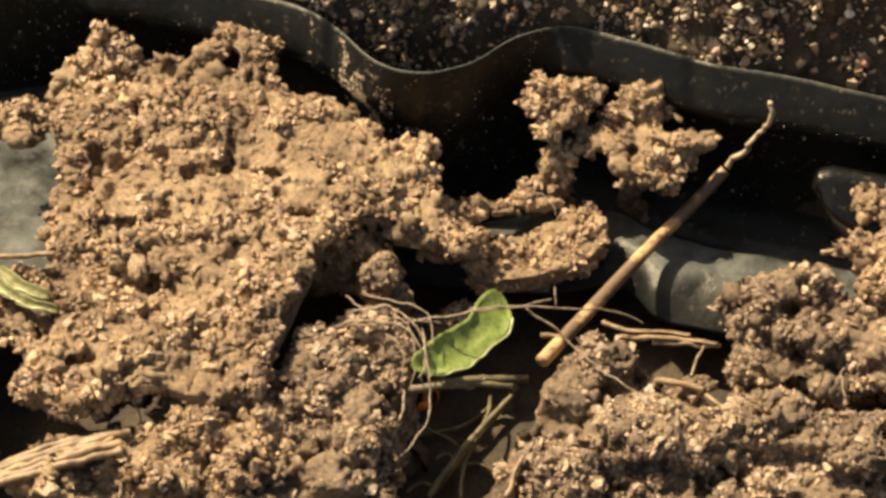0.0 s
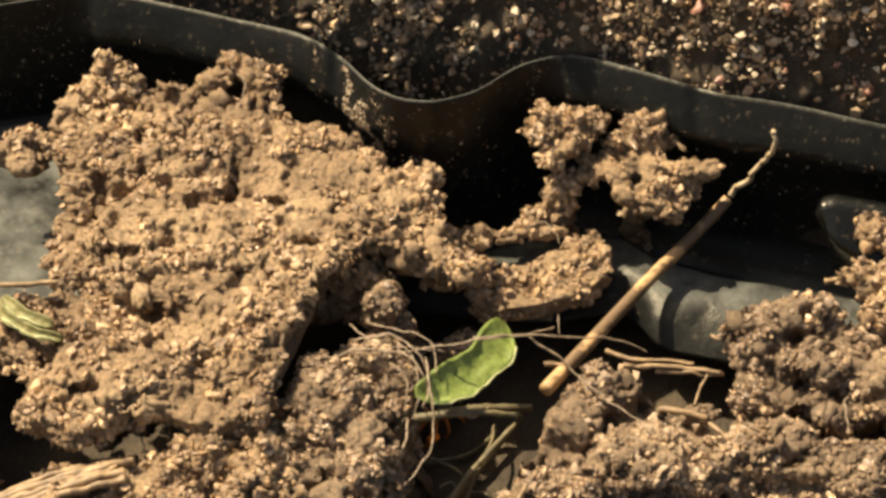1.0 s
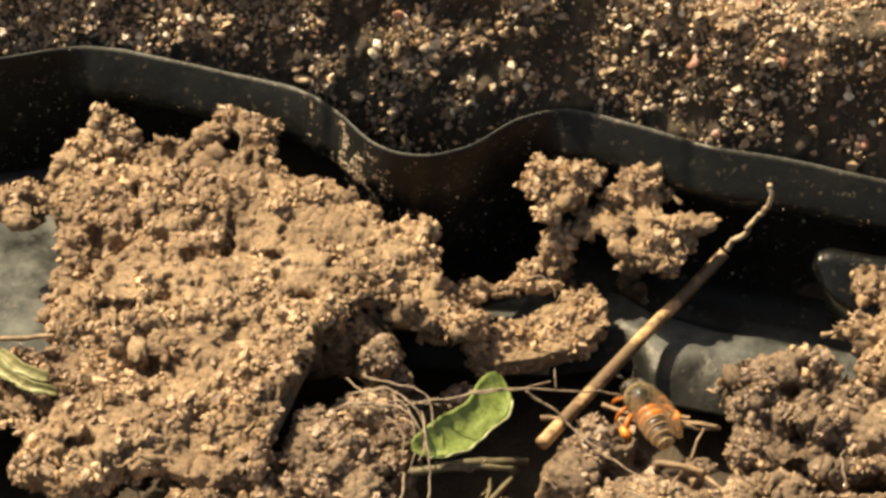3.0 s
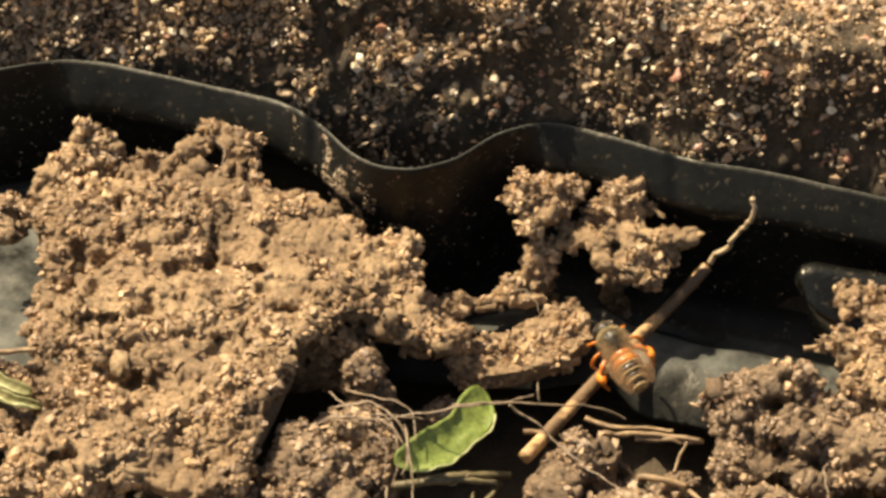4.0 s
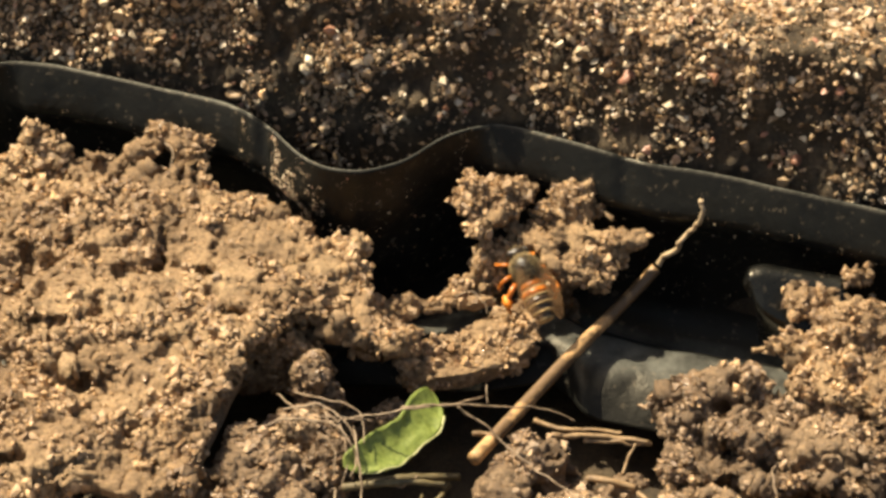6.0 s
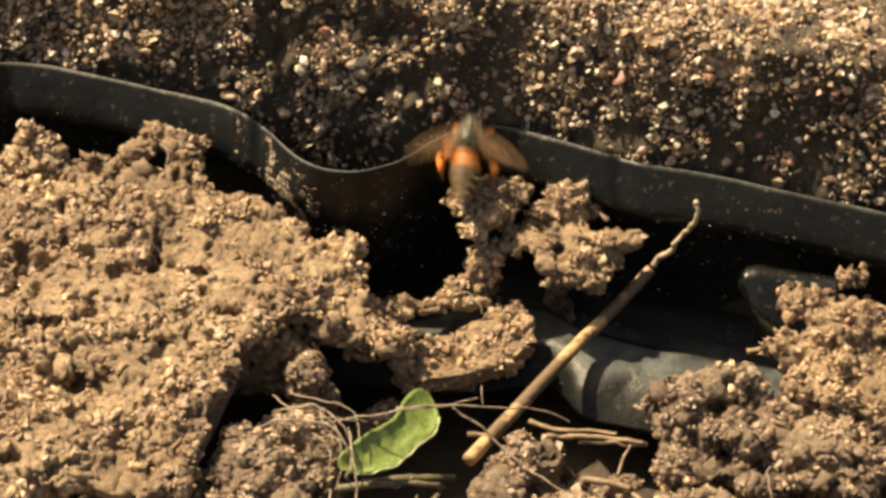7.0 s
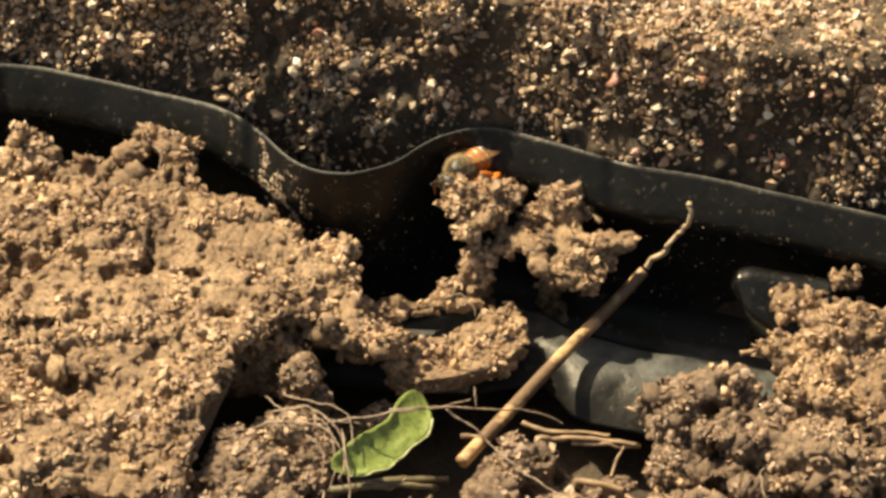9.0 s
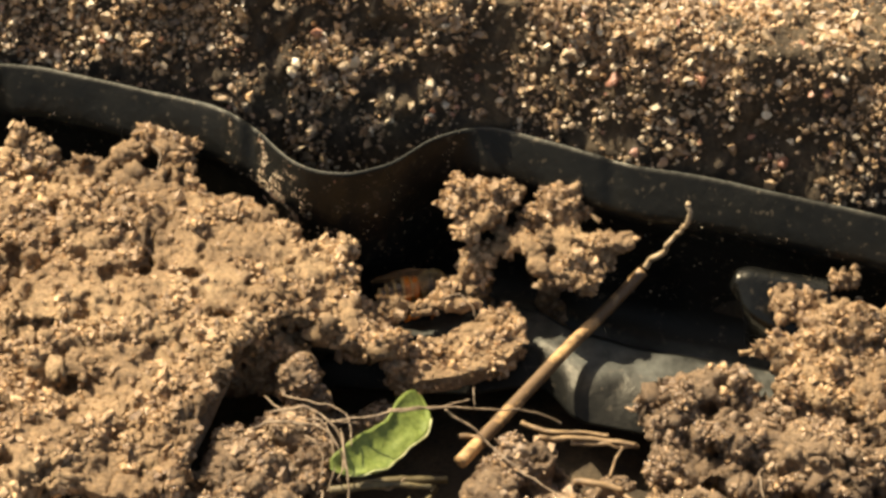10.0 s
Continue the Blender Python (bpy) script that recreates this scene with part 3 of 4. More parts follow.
# ---------------------------------------------------------------- soil heaps and clods
DRY, GREYISH = (SOIL, CRUMB, LUMP), (GREY_SOIL, GREY_CRUMB, GREY_LUMP)
clod("soil_heap",
     [([(-65, -20.5, 14), (-67.2, -12.8, 15), (-68.9, -6.4, 15), (-67.4, -1.2, 16), (-62.3, 2.1, 17), (-47.5, 0.8, 17), (-36.7, -4.4, 17), (-25.2, -9.6, 16), (-17, -17.8, 15), (-12.9, -16.6, 14), (-12, -22.7, 13), (-10.5, -27, 12),
        (-7.8, -34.6, 11), (-14.2, -32.4, 13), (-19.7, -30.9, 14), (-24, -32.8, 15), (-28.6, -37.4, 15), (-31, -45.4, 15), (-33, -54, 14), (-35.1, -63.8, 13), (-44.7, -64.9, 12), (-47.1, -62.7, 12), (-50.8, -62.2, 12), (-53.7, -63.8, 12),
        (-56, -63.3, 12), (-59.4, -67, 11), (-64, -64.9, 11), (-66.4, -59.5, 12), (-68, -54, 13), (-72.9, -50.7, 13), (-80.5, -42, 12), (-71.9, -41.4, 13), (-60.5, -38.6, 13), (-61.5, -32.3, 13), (-62.3, -24, 13)], 0.3)],
     [((-60.9, 3.4, 17), (2.6, 2.5, 3.4), 0), ((-57.8, 2.1, 17), (2.5, 2.5, 2.2), 0), ((-43.2, 3.4, 18), (2.6, 2.5, 2.2), 0), ((-38.2, 1.7, 18), (3.2, 2.6, 2.0), 0), ((-36.1, 1.2, 18), (1.6, 2, 1.6), 0), ((-45.3, 1.1, 17), (3, 2.5, 2.2), 0), ((-38.3, -0.8, 16.5), (3, 2.5, 1.8), 0), ((-71.9, -10.4, 13), (4.5, 5, 3), 0),
      ((-50.8, -12.2, 14.5), (14, 9, 3.4), 0), ((-14.7, -16.6, 13), (2.6, 4, 3.0), 0), ((-48.3, -31.7, 14.5), (13, 13, 3), 0), ((-28.8, -21.5, 14), (12, 12, 2.8), 0), ((-54.5, -54, 12), (12, 10, 3.4), 0), ((-39.8, -48.4, 13), (8, 10, 2.8), 0),
      ((-63.2, -59.5, 10), (5, 5, 3.5), 0), ((-63.4, -34.5, 11.8), (3.0, 5, 1.8), 0), ((-64.0, -27, 11.8), (2.6, 5, 1.8), 0)],
     0.285, 101, DRY, "large heap of dry crumbly tan soil on the liner", 1.15, 0.6, 8, undercut=9, fluff=0.25, single=300)
clod("soil_heap",
     [([(-65, -67.2, 6), (-53.8, -66.1, 7), (-47.9, -65, 8), (-36.1, -62.8, 9), (-33, -57.4, 10), (-28.9, -56.3, 9), (-33.7, -68.2, 7), (-35.9, -82.7, 4), (-70.3, -81.7, 3), (-66.1, -72.5, 4)], -13)],
     [((-39.7, -65, 8), (9, 5, 3), 0), ((-47, -70.4, 5), (9, 7, 3.5), 0), ((-60.2, -72.5, 4), (7, 6, 3), 0), ((-35.8, -70.3, 6), (6, 6, 3), 0)],
     0.35, 808, DRY, "low heap of tan crumbly soil below the large heap", 1.5, 0.9)
clod("soil_heap",
     [([(-29, -49.3, 5), (-25.5, -42.1, 1), (-17.3, -44.8, 4), (-14.8, -50.9, 7), (-18, -58.6, 6), (-17.8, -68.3, 4), (-17.5, -80.8, 2), (-36.4, -81.7, 3), (-34.4, -68.2, 7), (-31, -60.7, 9)], -13)],
     [((-26.8, -55.3, 8), (6, 7, 4), 20), ((-21.9, -45.2, 4.5), (5, 4, 2.6), 0), ((-24.1, -38.8, 0), (3.0, 3, 2.6), 0), ((-20.4, -37.4, 7.5), (2.8, 2.4, 3.4), 0), ((-19, -38, 4), (2.8, 2.6, 3.4), 0), ((-15.2, -35.8, -3), (4, 3.5, 2.6), 0), ((-10.1, -35, -3), (4, 3, 2.4), 0),
      ((-25.5, -69.3, 5), (7, 8, 3.5), 30), ((-21.7, -60.8, 6), (4.5, 5, 3), 0), ((-21.1, -69.4, 3), (5, 6, 3.5), 0)],
     0.33, 202, GREYISH, "low heap of darker cloddy soil with root threads", 1.4, 0.55, fluff=0.3, rough=1.35)
# unseen heap added on the left to keep the sun off the hollow
clod("soil_heap", [], [((-80.7, -40.9, 4), (8, 9, 12), 0), ((-80.1, -49.9, 4), (8, 9, 12), 0), ((-79.1, -59.9, 2), (8, 9, 11), 0), ((-78.9, -66.4, 0), (8, 9, 10), 0)], 0.6, 111, DRY, "rounded heap of dry soil added out of view to shade the hollow", 0.3, 0.9)
CROWN = [((3.0, -7.9, 16.5), (4.0, 3.2, 2.7), 0), ((8.0, -7.7, 16.6), (3.6, 3.1, 2.6), 0), ((2.5, -9.8, 16.4), (2.5, 2.4, 2.0), 0), ((5.7, -11.4, 15.2), (2.2, 2.1, 1.8), 0),
         ((3.3, -13.2, 14.4), (1.9, 1.8, 1.5), 0), ((18.1, -8.7, 14.8), (3.7, 3.5, 3.0), 0), ((17.7, -7.1, 16.6), (2.0, 2.0, 1.7), 0), ((20.5, -9.2, 14.6), (2.2, 2.1, 1.8), 0),
         ((12.3, -11.0, 13.3), (2.4, 2.3, 1.9), 0)]
SHOULDER = [((14.0, -14.3, 13.4), (3.5, 3.3, 2.8), 0), ((18.0, -14.5, 13.1), (4.0, 3.8, 3.2), 0), ((22.4, -14.5, 13.3), (3.3, 3.1, 2.6), 0), ((25.5, -14.7, 13.8), (1.9, 1.8, 1.5), 0),
         ((14.4, -17.3, 11.6), (2.8, 2.7, 2.2), 0), ((17.6, -18.1, 10.6), (3.6, 3.4, 2.9), 0), ((20.0, -19.9, 10.0), (2.3, 2.2, 1.8), 0), ((21.6, -17.2, 11.5), (3.0, 2.8, 2.4), 0),
         ((8.5, -12.0, 11.5), (2.5, 2.2, 2.2), 0)]
NECK = [((6.1, -12.9, 10.0), (2.3, 2.1, 2.1), 0), ((4.1, -13.9, 8.2), (2.5, 2.2, 2.2), 0), ((2.1, -15.0, 6.5), (2.7, 2.4, 2.4), 0), ((0.9, -16.0, 4.8), (2.5, 2.2, 2.2), 0),
         ((4.5, -15.7, 5.3), (2.2, 2.0, 2.0), 0), ((15.5, -8.6, 0.5), (2.2, 1.8, 10.0), 0), ((4.5, -11.0, 2.5), (2.4, 2.2, 10.0), 0), ((10.9, -13.3, 12.4), (2.4, 2.2, 1.9), 0),
         ((9.6, -14.0, 11.0), (1.7, 1.6, 1.5), 0)]
clod("soil_clod", [], CROWN + SHOULDER + NECK,
     0.25, 303, DRY, "knobbly upright clod of dry crumbly soil", 3.0, 0.55, 2, 0.6, rough=1.1)
clod("soil_flake",
     [([(-8.2, -31.7, 4.6), (-7.5, -27.0, 4.8), (0.4, -24.0, 5.0), (3.9, -20.3, 5.0), (9.5, -17.6, 5.0), (11.0, -19.8, 4.6), (11.8, -24.8, 3.8), (8.2, -29.1, 3.4), (1.3, -31.8, 3.4), (-6.2, -33.1, 3.4)], 0.3)], [],
     0.25, 404, DRY, "flat tilted flake of soil lying on the liner", 0.9, 0.15, 2, fluff=0.2, undercut=2, rough=0.5, single=60, shrink=0.3)


# added plate that stands in for the shade inside an overhung crack
def crack_plate(upper, lower):
    """A thin curled plate of soil that stands on edge below the heap's lip."""
    s = np.linspace(0, len(upper) - 1, 33)
    a, b = (np.stack([np.interp(s, range(len(upper)), [p[c] for p in line]) for c in range(3)], 1) for line in (upper, lower))
    for _ in range(5):
        a[1:-1], b[1:-1] = 0.25 * a[:-2] + 0.5 * a[1:-1] + 0.25 * a[2:], 0.25 * b[:-2] + 0.5 * b[1:-1] + 0.25 * b[2:]
    rows = np.array([a * (1 - h) + b * h + np.array((-0.9, 0.5, 0)) * math.sin(math.pi * h) for h in np.linspace(0, 1, 9)])
    rows += 0.12 * lumps_noise(rows.reshape(-1, 3) / 0.9, 57).reshape(*rows.shape[:2], 1)
    n, k = rows.shape[:2]
    i = (np.arange(n - 1)[:, None] * k + np.arange(k - 1)[None]).ravel()
    ob = part("soil_flake", mesh_of("soil_flake", rows.reshape(-1, 3), np.stack([i, i + k, i + k + 1, i + 1], 1)), GREY_SOIL)
    mod = ob.modifiers.new("thickness", "SOLIDIFY")
    mod.thickness, mod.offset = 0.45 * MM, 0
    return tagged(ob, "thin curled plate of soil added for the dark of a shaded crack", "soil flake")


crack_plate([(-29.3, -38.9, 14.5), (-30.9, -43.3, 14.5), (-32.3, -47.3, 14.0), (-33.2, -52.3, 13.5), (-34.0, -59.1, 12.5)],
             [(-28.7, -35.6, 10.5), (-29.3, -39.7, 9.0), (-30.6, -43.0, 8.5), (-31.7, -47.8, 8.5), (-33.7, -57.9, 11.0)])
clod("soil_crust", [], [((-9.9, -22.8, 7), (4.5, 2.2, 1.5), 0), ((-5.1, -19.3, 5.5), (4.5, 1.6, 1.1), 0), ((0.5, -17.6, 4.6), (4.5, 1.6, 1.1), 0), ((-10.4, -29.6, 7.6), (3.4, 2.2, 1.6), 0), ((-6.8, -29.0, 5.5), (2.6, 2, 1.6), 0), ((-10.3, -23.3, 4), (3, 3, 4), 0)],
     0.33, 505, DRY, "thin broken crust of soil bridging the heap and the clod", 2.2, 0.45, 2, shrink=-0.2)
clod("soil_heap",
     [([(26.6, -41.3, 8), (29.1, -38.6, 9), (33.5, -36.6, 9), (40.1, -35.7, 10), (42.1, -41.8, 9), (49.1, -40.6, 9), (62.7, -44.1, 9), (73.9, -47.5, 8), (70.4, -59.7, 6), (58.6, -56.4, 7), (53.9, -59.2, 6), (48, -56.4, 7), (42, -57.8, 6), (36.8, -55.3, 7),
        (32.2, -56.7, 6), (27.1, -51.5, 6), (28.1, -46.4, 7)], -13)],
     [((36.8, -39.5, 9), (5.5, 4, 2.6), 10), ((31.9, -45.2, 8), (4, 4, 2.6), 0), ((39.4, -48.6, 8), (6, 5, 3), 0), ((49.9, -50.9, 8), (6, 5, 3), 0), ((59.2, -49.7, 8), (6, 6, 3), 0)],
     0.33, 606, GREYISH, "heap of loose brown soil with bits of root", 2.3, 0.55, fluff=0.3, rough=1.35, undercut=2)
clod("soil_heap",
     [([(48.7, -33.5, 12), (51.9, -31.1, 13), (57.5, -29.3, 14), (71.8, -26.3, 14), (75.3, -51.8, 12), (58.8, -50.1, 12), (54.4, -49, 12), (48.7, -43.9, 12), (45, -42.8, 11), (45.7, -38.2, 11)], 1)],
     [((47.1, -26.3, 14), (1.8, 1.8, 2.6), 0), ((48.2, -28.2, 13), (3.2, 2.4, 2.2), 30), ((51.4, -26.9, 14), (3, 1.5, 1.3), 20), ((55.8, -25.1, 15), (2.4, 1.5, 1.4), 20), ((55.7, -32.3, 13), (7, 5, 3), 0), ((46.4, -33.8, 11), (4.5, 1.6, 1.2), 8),
      ((54.8, -43.9, 12), (6, 5, 2), 0)],
     0.33, 909, DRY, "upper clod of tan soil lying against the liner fold", 1.5, 0.7, undercut=2.5)
clod("soil_heap",
     [([(3.5, -52.2, 4), (7.4, -48.8, 5), (11.2, -47.6, 5), (15.4, -48.8, 5), (17.3, -52.2, 3), (23.3, -55.5, 3), (27.7, -58.7, 4), (33.8, -57.6, 4), (39, -58.8, 3), (44.9, -59.2, 5), (52.6, -59.9, 3), (58.5, -59.8, 5), (73.5, -60.9, 4),
        (71, -85.8, 0), (-6.1, -84, -2), (-3.7, -66.4, 1), (0.5, -59.9, 2)], -13)],
     [((11.2, -50.4, 5), (4.5, 4, 3), 0), ((6.5, -55.5, 4), (4, 5, 3), 0), ((16.2, -62, 4), (8, 6, 3.5), 0), ((33.4, -63, 4.5), (8, 5, 3.5), 0), ((24.5, -64.1, 3), (5, 5, 3), 0), ((45.9, -66.2, 5), (8, 6, 3.5), 0), ((4.9, -68.4, 2), (7, 7, 3.5), 0),
      ((23.3, -54.4, 4), (3.5, 2.5, 2), 0)],
     0.35, 707, GREYISH, "low heap of dark crumbly soil with straw bits in it", 1.4, 0.55, fluff=0.3, rough=1.35)

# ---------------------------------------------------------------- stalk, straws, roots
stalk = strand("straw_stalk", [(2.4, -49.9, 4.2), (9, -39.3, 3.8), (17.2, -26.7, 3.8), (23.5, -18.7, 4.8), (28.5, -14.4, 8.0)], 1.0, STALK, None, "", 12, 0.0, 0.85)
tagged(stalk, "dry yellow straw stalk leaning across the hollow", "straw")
strand("twig_tip", [(28.4, -14.6, 8.7), (30.6, -15.0, 11.6), (32.4, -15.5, 14.1), (33.7, -16.0, 18.2), (34.7, -16.0, 22.3)], 0.44, PALE_TWIG, stalk, "knobbly pale twig tip", 8, 0.8, 0.8, 4)


def loose(kind, points, radius, mat, label, knobs=0.25, taper=0.6, sides=6, seed=1):
    return tagged(strand(kind, points, radius, mat, None, "", sides, knobs, taper, seed), label, kind.replace("_", " "), kind.replace("_", " ") + "s")


ROOTS = [
    ([(-24, -46.6, 9), (-17, -49.8, 11), (-10.9, -50.4, 13), (-4.8, -50.2, 14), (0.5, -48, 13), (3.7, -46.1, 12)], 0.2),
    ([(-7.1, -49.4, 13.5), (-1.8, -49.6, 14), (5.8, -47.7, 12), (12.7, -45.3, 9), (16.2, -45.2, 7)], 0.2),
    ([(0.1, -48.6, 12.5), (3.5, -49.8, 11), (6.5, -51.9, 9), (11.8, -56.9, 8), (16.2, -60.2, 7), (20.2, -65.1, 6)], 0.2),
    ([(-13.9, -50.7, 11), (-12.9, -55.7, 10), (-12.5, -59.7, 7), (-13.3, -63.5, 5), (-16.7, -67.8, 3)], 0.22),
    ([(-23.2, -47.4, 11), (-18.2, -47.6, 12), (-14.7, -50.7, 12), (-13.4, -54.1, 10), (-13.9, -57.5, 8)], 0.2),
    ([(-21.8, -42.9, 10), (-17.1, -46.4, 12), (-13.2, -49, 12), (-12.2, -54.1, 11)], 0.16),
]
ROOTS += [
    ([(-17.4, -49, 12), (-15.1, -51.8, 11), (-14.6, -56.3, 9), (-15.4, -58.6, 7)], 0.16),
    ([(-26.1, -50.7, 11), (-21.5, -50.1, 12), (-17, -50.9, 12), (-14, -54.1, 11), (-13, -56.3, 9)], 0.17),
    ([(-24.1, -43.5, 10), (-20, -49.4, 12), (-15.8, -50.3, 12.5), (-10.9, -50.7, 12)], 0.15),
    ([(-18.5, -51.8, 11), (-16.2, -54.1, 10), (-16.4, -57.5, 8)], 0.15),
    ([(4.2, -36.8, 6), (4.1, -38.3, 5.5), (4.2, -39.5, 5)], 0.12),
    ([(-5.3, -51.7, 3), (-7.2, -54.7, 3.5), (-9.8, -54.4, 4)], 0.16),
]
ROOTS += [
    ([(-41.7, 0.2, 19.5), (-40.4, -2.4, 19), (-41, -5, 18), (-42.6, -6.4, 17)], 0.14),
    ([(-51.2, -62.4, 6), (-52.1, -61.8, 8), (-54, -61.7, 10), (-55.9, -60.6, 11)], 0.15),
    ([(-53.1, -76.6, 5), (-51.6, -70.8, 7), (-50.6, -65, 7), (-51.5, -62.3, 8)], 0.2),
    ([(-18, -58.7, 5), (-16.2, -56.5, 5), (-16.8, -62, 4), (-19.7, -65.2, 4)], 0.3),
    ([(-33, -58.5, 9), (-34.6, -62.8, 8), (-35.9, -68.2, 7)], 0.3),
    ([(42.5, -59.7, 7), (42.2, -57.5, 8), (42.8, -54.7, 8)], 0.2),
]
ROOTS += [
    ([(11.6, -64.5, 7), (13.2, -61.8, 7), (15.4, -63.4, 7)], 0.2),
    ([(-0.3, -21.7, 9), (2.5, -21.3, 9.5), (4, -22.9, 9), (4.3, -24.2, 8)], 0.14),
]
for n, (line, r) in enumerate(ROOTS):
    loose("root_thread", line, 0.75 * r, ROOT, "thin wiry brown root thread in the soil", 0.3, 0.7, 6, 60 + 5 * n)
STRAWS = [
    ([(10.5, -42.8, 5), (13.6, -44.6, 5), (18.2, -44.9, 5), (22.7, -45.3, 5)], 0.36), ([(13.1, -46.5, 5.5), (19.7, -46.7, 5.5), (26.2, -47.7, 5.5)], 0.42), ([(17.4, -46.8, 4.5), (22, -47.5, 5), (26.6, -47.8, 5)], 0.36),
    ([(2.2, -44.7, 4), (3.9, -44.7, 4), (6, -45, 4)], 0.4), ([(22.5, -53.8, 5), (23.4, -51, 5.5), (24.3, -48.9, 6)], 0.22), ([(17.9, -54.6, 5), (20.9, -55.6, 5.5), (23.9, -56.1, 5)], 0.5),
]
STRAWS += [
    ([(24.2, -58.4, 6), (25.6, -60, 6), (26.7, -61.4, 6)], 0.34), ([(-2.4, -74.6, 3), (-1, -70.4, 4), (1.2, -65.7, 4.5)], 0.34),
    ([(-70.6, -72, 4), (-62.5, -69.8, 6), (-55.1, -69, 7), (-51.3, -67.7, 7)], 0.5), ([(-70.4, -70.4, 4), (-62.5, -68.9, 6.5), (-55.8, -68.2, 7.5), (-51.9, -67.1, 7.5)], 0.45), ([(-62.4, -70.8, 6), (-56.4, -70.3, 7), (-52.2, -68.4, 7)], 0.4),
]
STRAWS += [
    # third strand on the next line is added in place of the liner's grey lip
    ([(-61.1, -68.4, 7), (-56.6, -67.6, 7.5), (-52.5, -67.9, 8)], 0.35), ([(-56.4, -71.4, 6), (-53.5, -70.3, 7), (-50.7, -67.6, 7.5)], 0.3), ([(-72.8, -40.1, 14.5), (-68.6, -39.9, 14.5), (-63.9, -39.7, 14.5)], 0.4),
    ([(-73.1, -74.0, 5.0), (-62.1, -70.7, 7.5), (-55.8, -69.5, 8.5), (-51.7, -68.0, 8.5)], 0.71), ([(-73.1, -73.7, 5.0), (-62.0, -71.0, 7.5), (-55.7, -69.9, 8.5), (-53.9, -68.6, 8.5)], 0.56), ([(-73.1, -74.1, 5.0), (-61.9, -72.1, 7.5), (-55.7, -70.6, 8.5), (-53.9, -69.3, 8.5)], 0.6), ([(-73.0, -74.6, 5.0), (-61.9, -72.2, 7.5), (-55.6, -71.2, 8.5), (-52.8, -69.9, 8.5)], 0.45), ([(-72.9, -75.4, 5.0), (-61.9, -72.8, 7.5), (-55.6, -71.3, 8.5), (-52.8, -70.5, 8.5)], 0.73), ([(-72.9, -75.5, 5.0), (-61.8, -73.9, 7.5), (-55.5, -72.4, 8.5), (-52.8, -71.1, 8.5)], 0.43), ([(-72.9, -75.7, 5.0), (-61.8, -73.9, 7.5), (-55.5, -72.4, 8.5), (-52.7, -71.8, 8.5)], 0.56),
]
STRAWS += [
    ([(41.1, -33.4, 9), (45.8, -32.5, 9.5), (50.5, -31.9, 9.5)], 0.45),
]
for n, (line, r) in enumerate(STRAWS):
    loose("straw_bit", line, r, STRAW, "short broken bit of dry pale straw", 0.28, 0.8, 7, 200 + 5 * n)
for n, (line, r) in enumerate([([(-1.1, -40, -10), (-6.6, -49.4, -11), (-13, -60.9, -11)], 0.55), ([(-12.5, -42.4, -7), (-6.6, -41.8, -7), (0.5, -40.5, -8)], 0.7), ([(-14.4, -47.8, -12), (-8.2, -45.6, -12), (-4.3, -41.1, -12)], 0.3),
                               ([(-11.2, -54.5, -12), (-6.5, -53.4, -12), (-4.2, -55.6, -12)], 0.35)]):
    loose("dry_stem", line, r, SHADED_STEM, "dry stem lying in the hollow, coloured dark for the shade there", 0.1, 0.8, 7, 300 + 5 * n)


for n, (line, r) in enumerate([([(-13.0, -63.7, -8.0), (-9.8, -58.2, -7.0), (-6.0, -52.7, -6.0), (-1.8, -47.0, -5.0)], 0.5), ([(-17.8, -48.4, -8.0), (-12.3, -51.2, -8.0), (-7.6, -54.0, -9.0)], 0.3), ([(-15.9, -61.7, -9.0), (-14.0, -61.0, -8.0), (-11.9, -61.8, -8.0)], 0.3), ([(-12.1, -57.4, -7.0), (-10.6, -56.9, -6.5), (-9.6, -57.7, -7.0)], 0.25), ([(-8.6, -62.7, -9.0), (-8.1, -57.2, -8.0), (-5.3, -48.4, -8.0), (-4.6, -42.9, -9.0)], 0.35)]):
    loose("dry_stem", line, r, SHADED_STEM, "olive dry grass stem in the hollow below the leaf", 0.12, 0.7, 7, 340 + 5 * n)
loose("dry_stem", [(-15.2, -55.8, 4.5), (-10.5, -55.5, 5.0), (-5.9, -55.2, 5.0), (-1.5, -54.6, 4.0)], 0.6, SHADED_STEM, "short stem under the small leaf, its shade put into a dim olive", 0.1, 0.6, 8, 380)


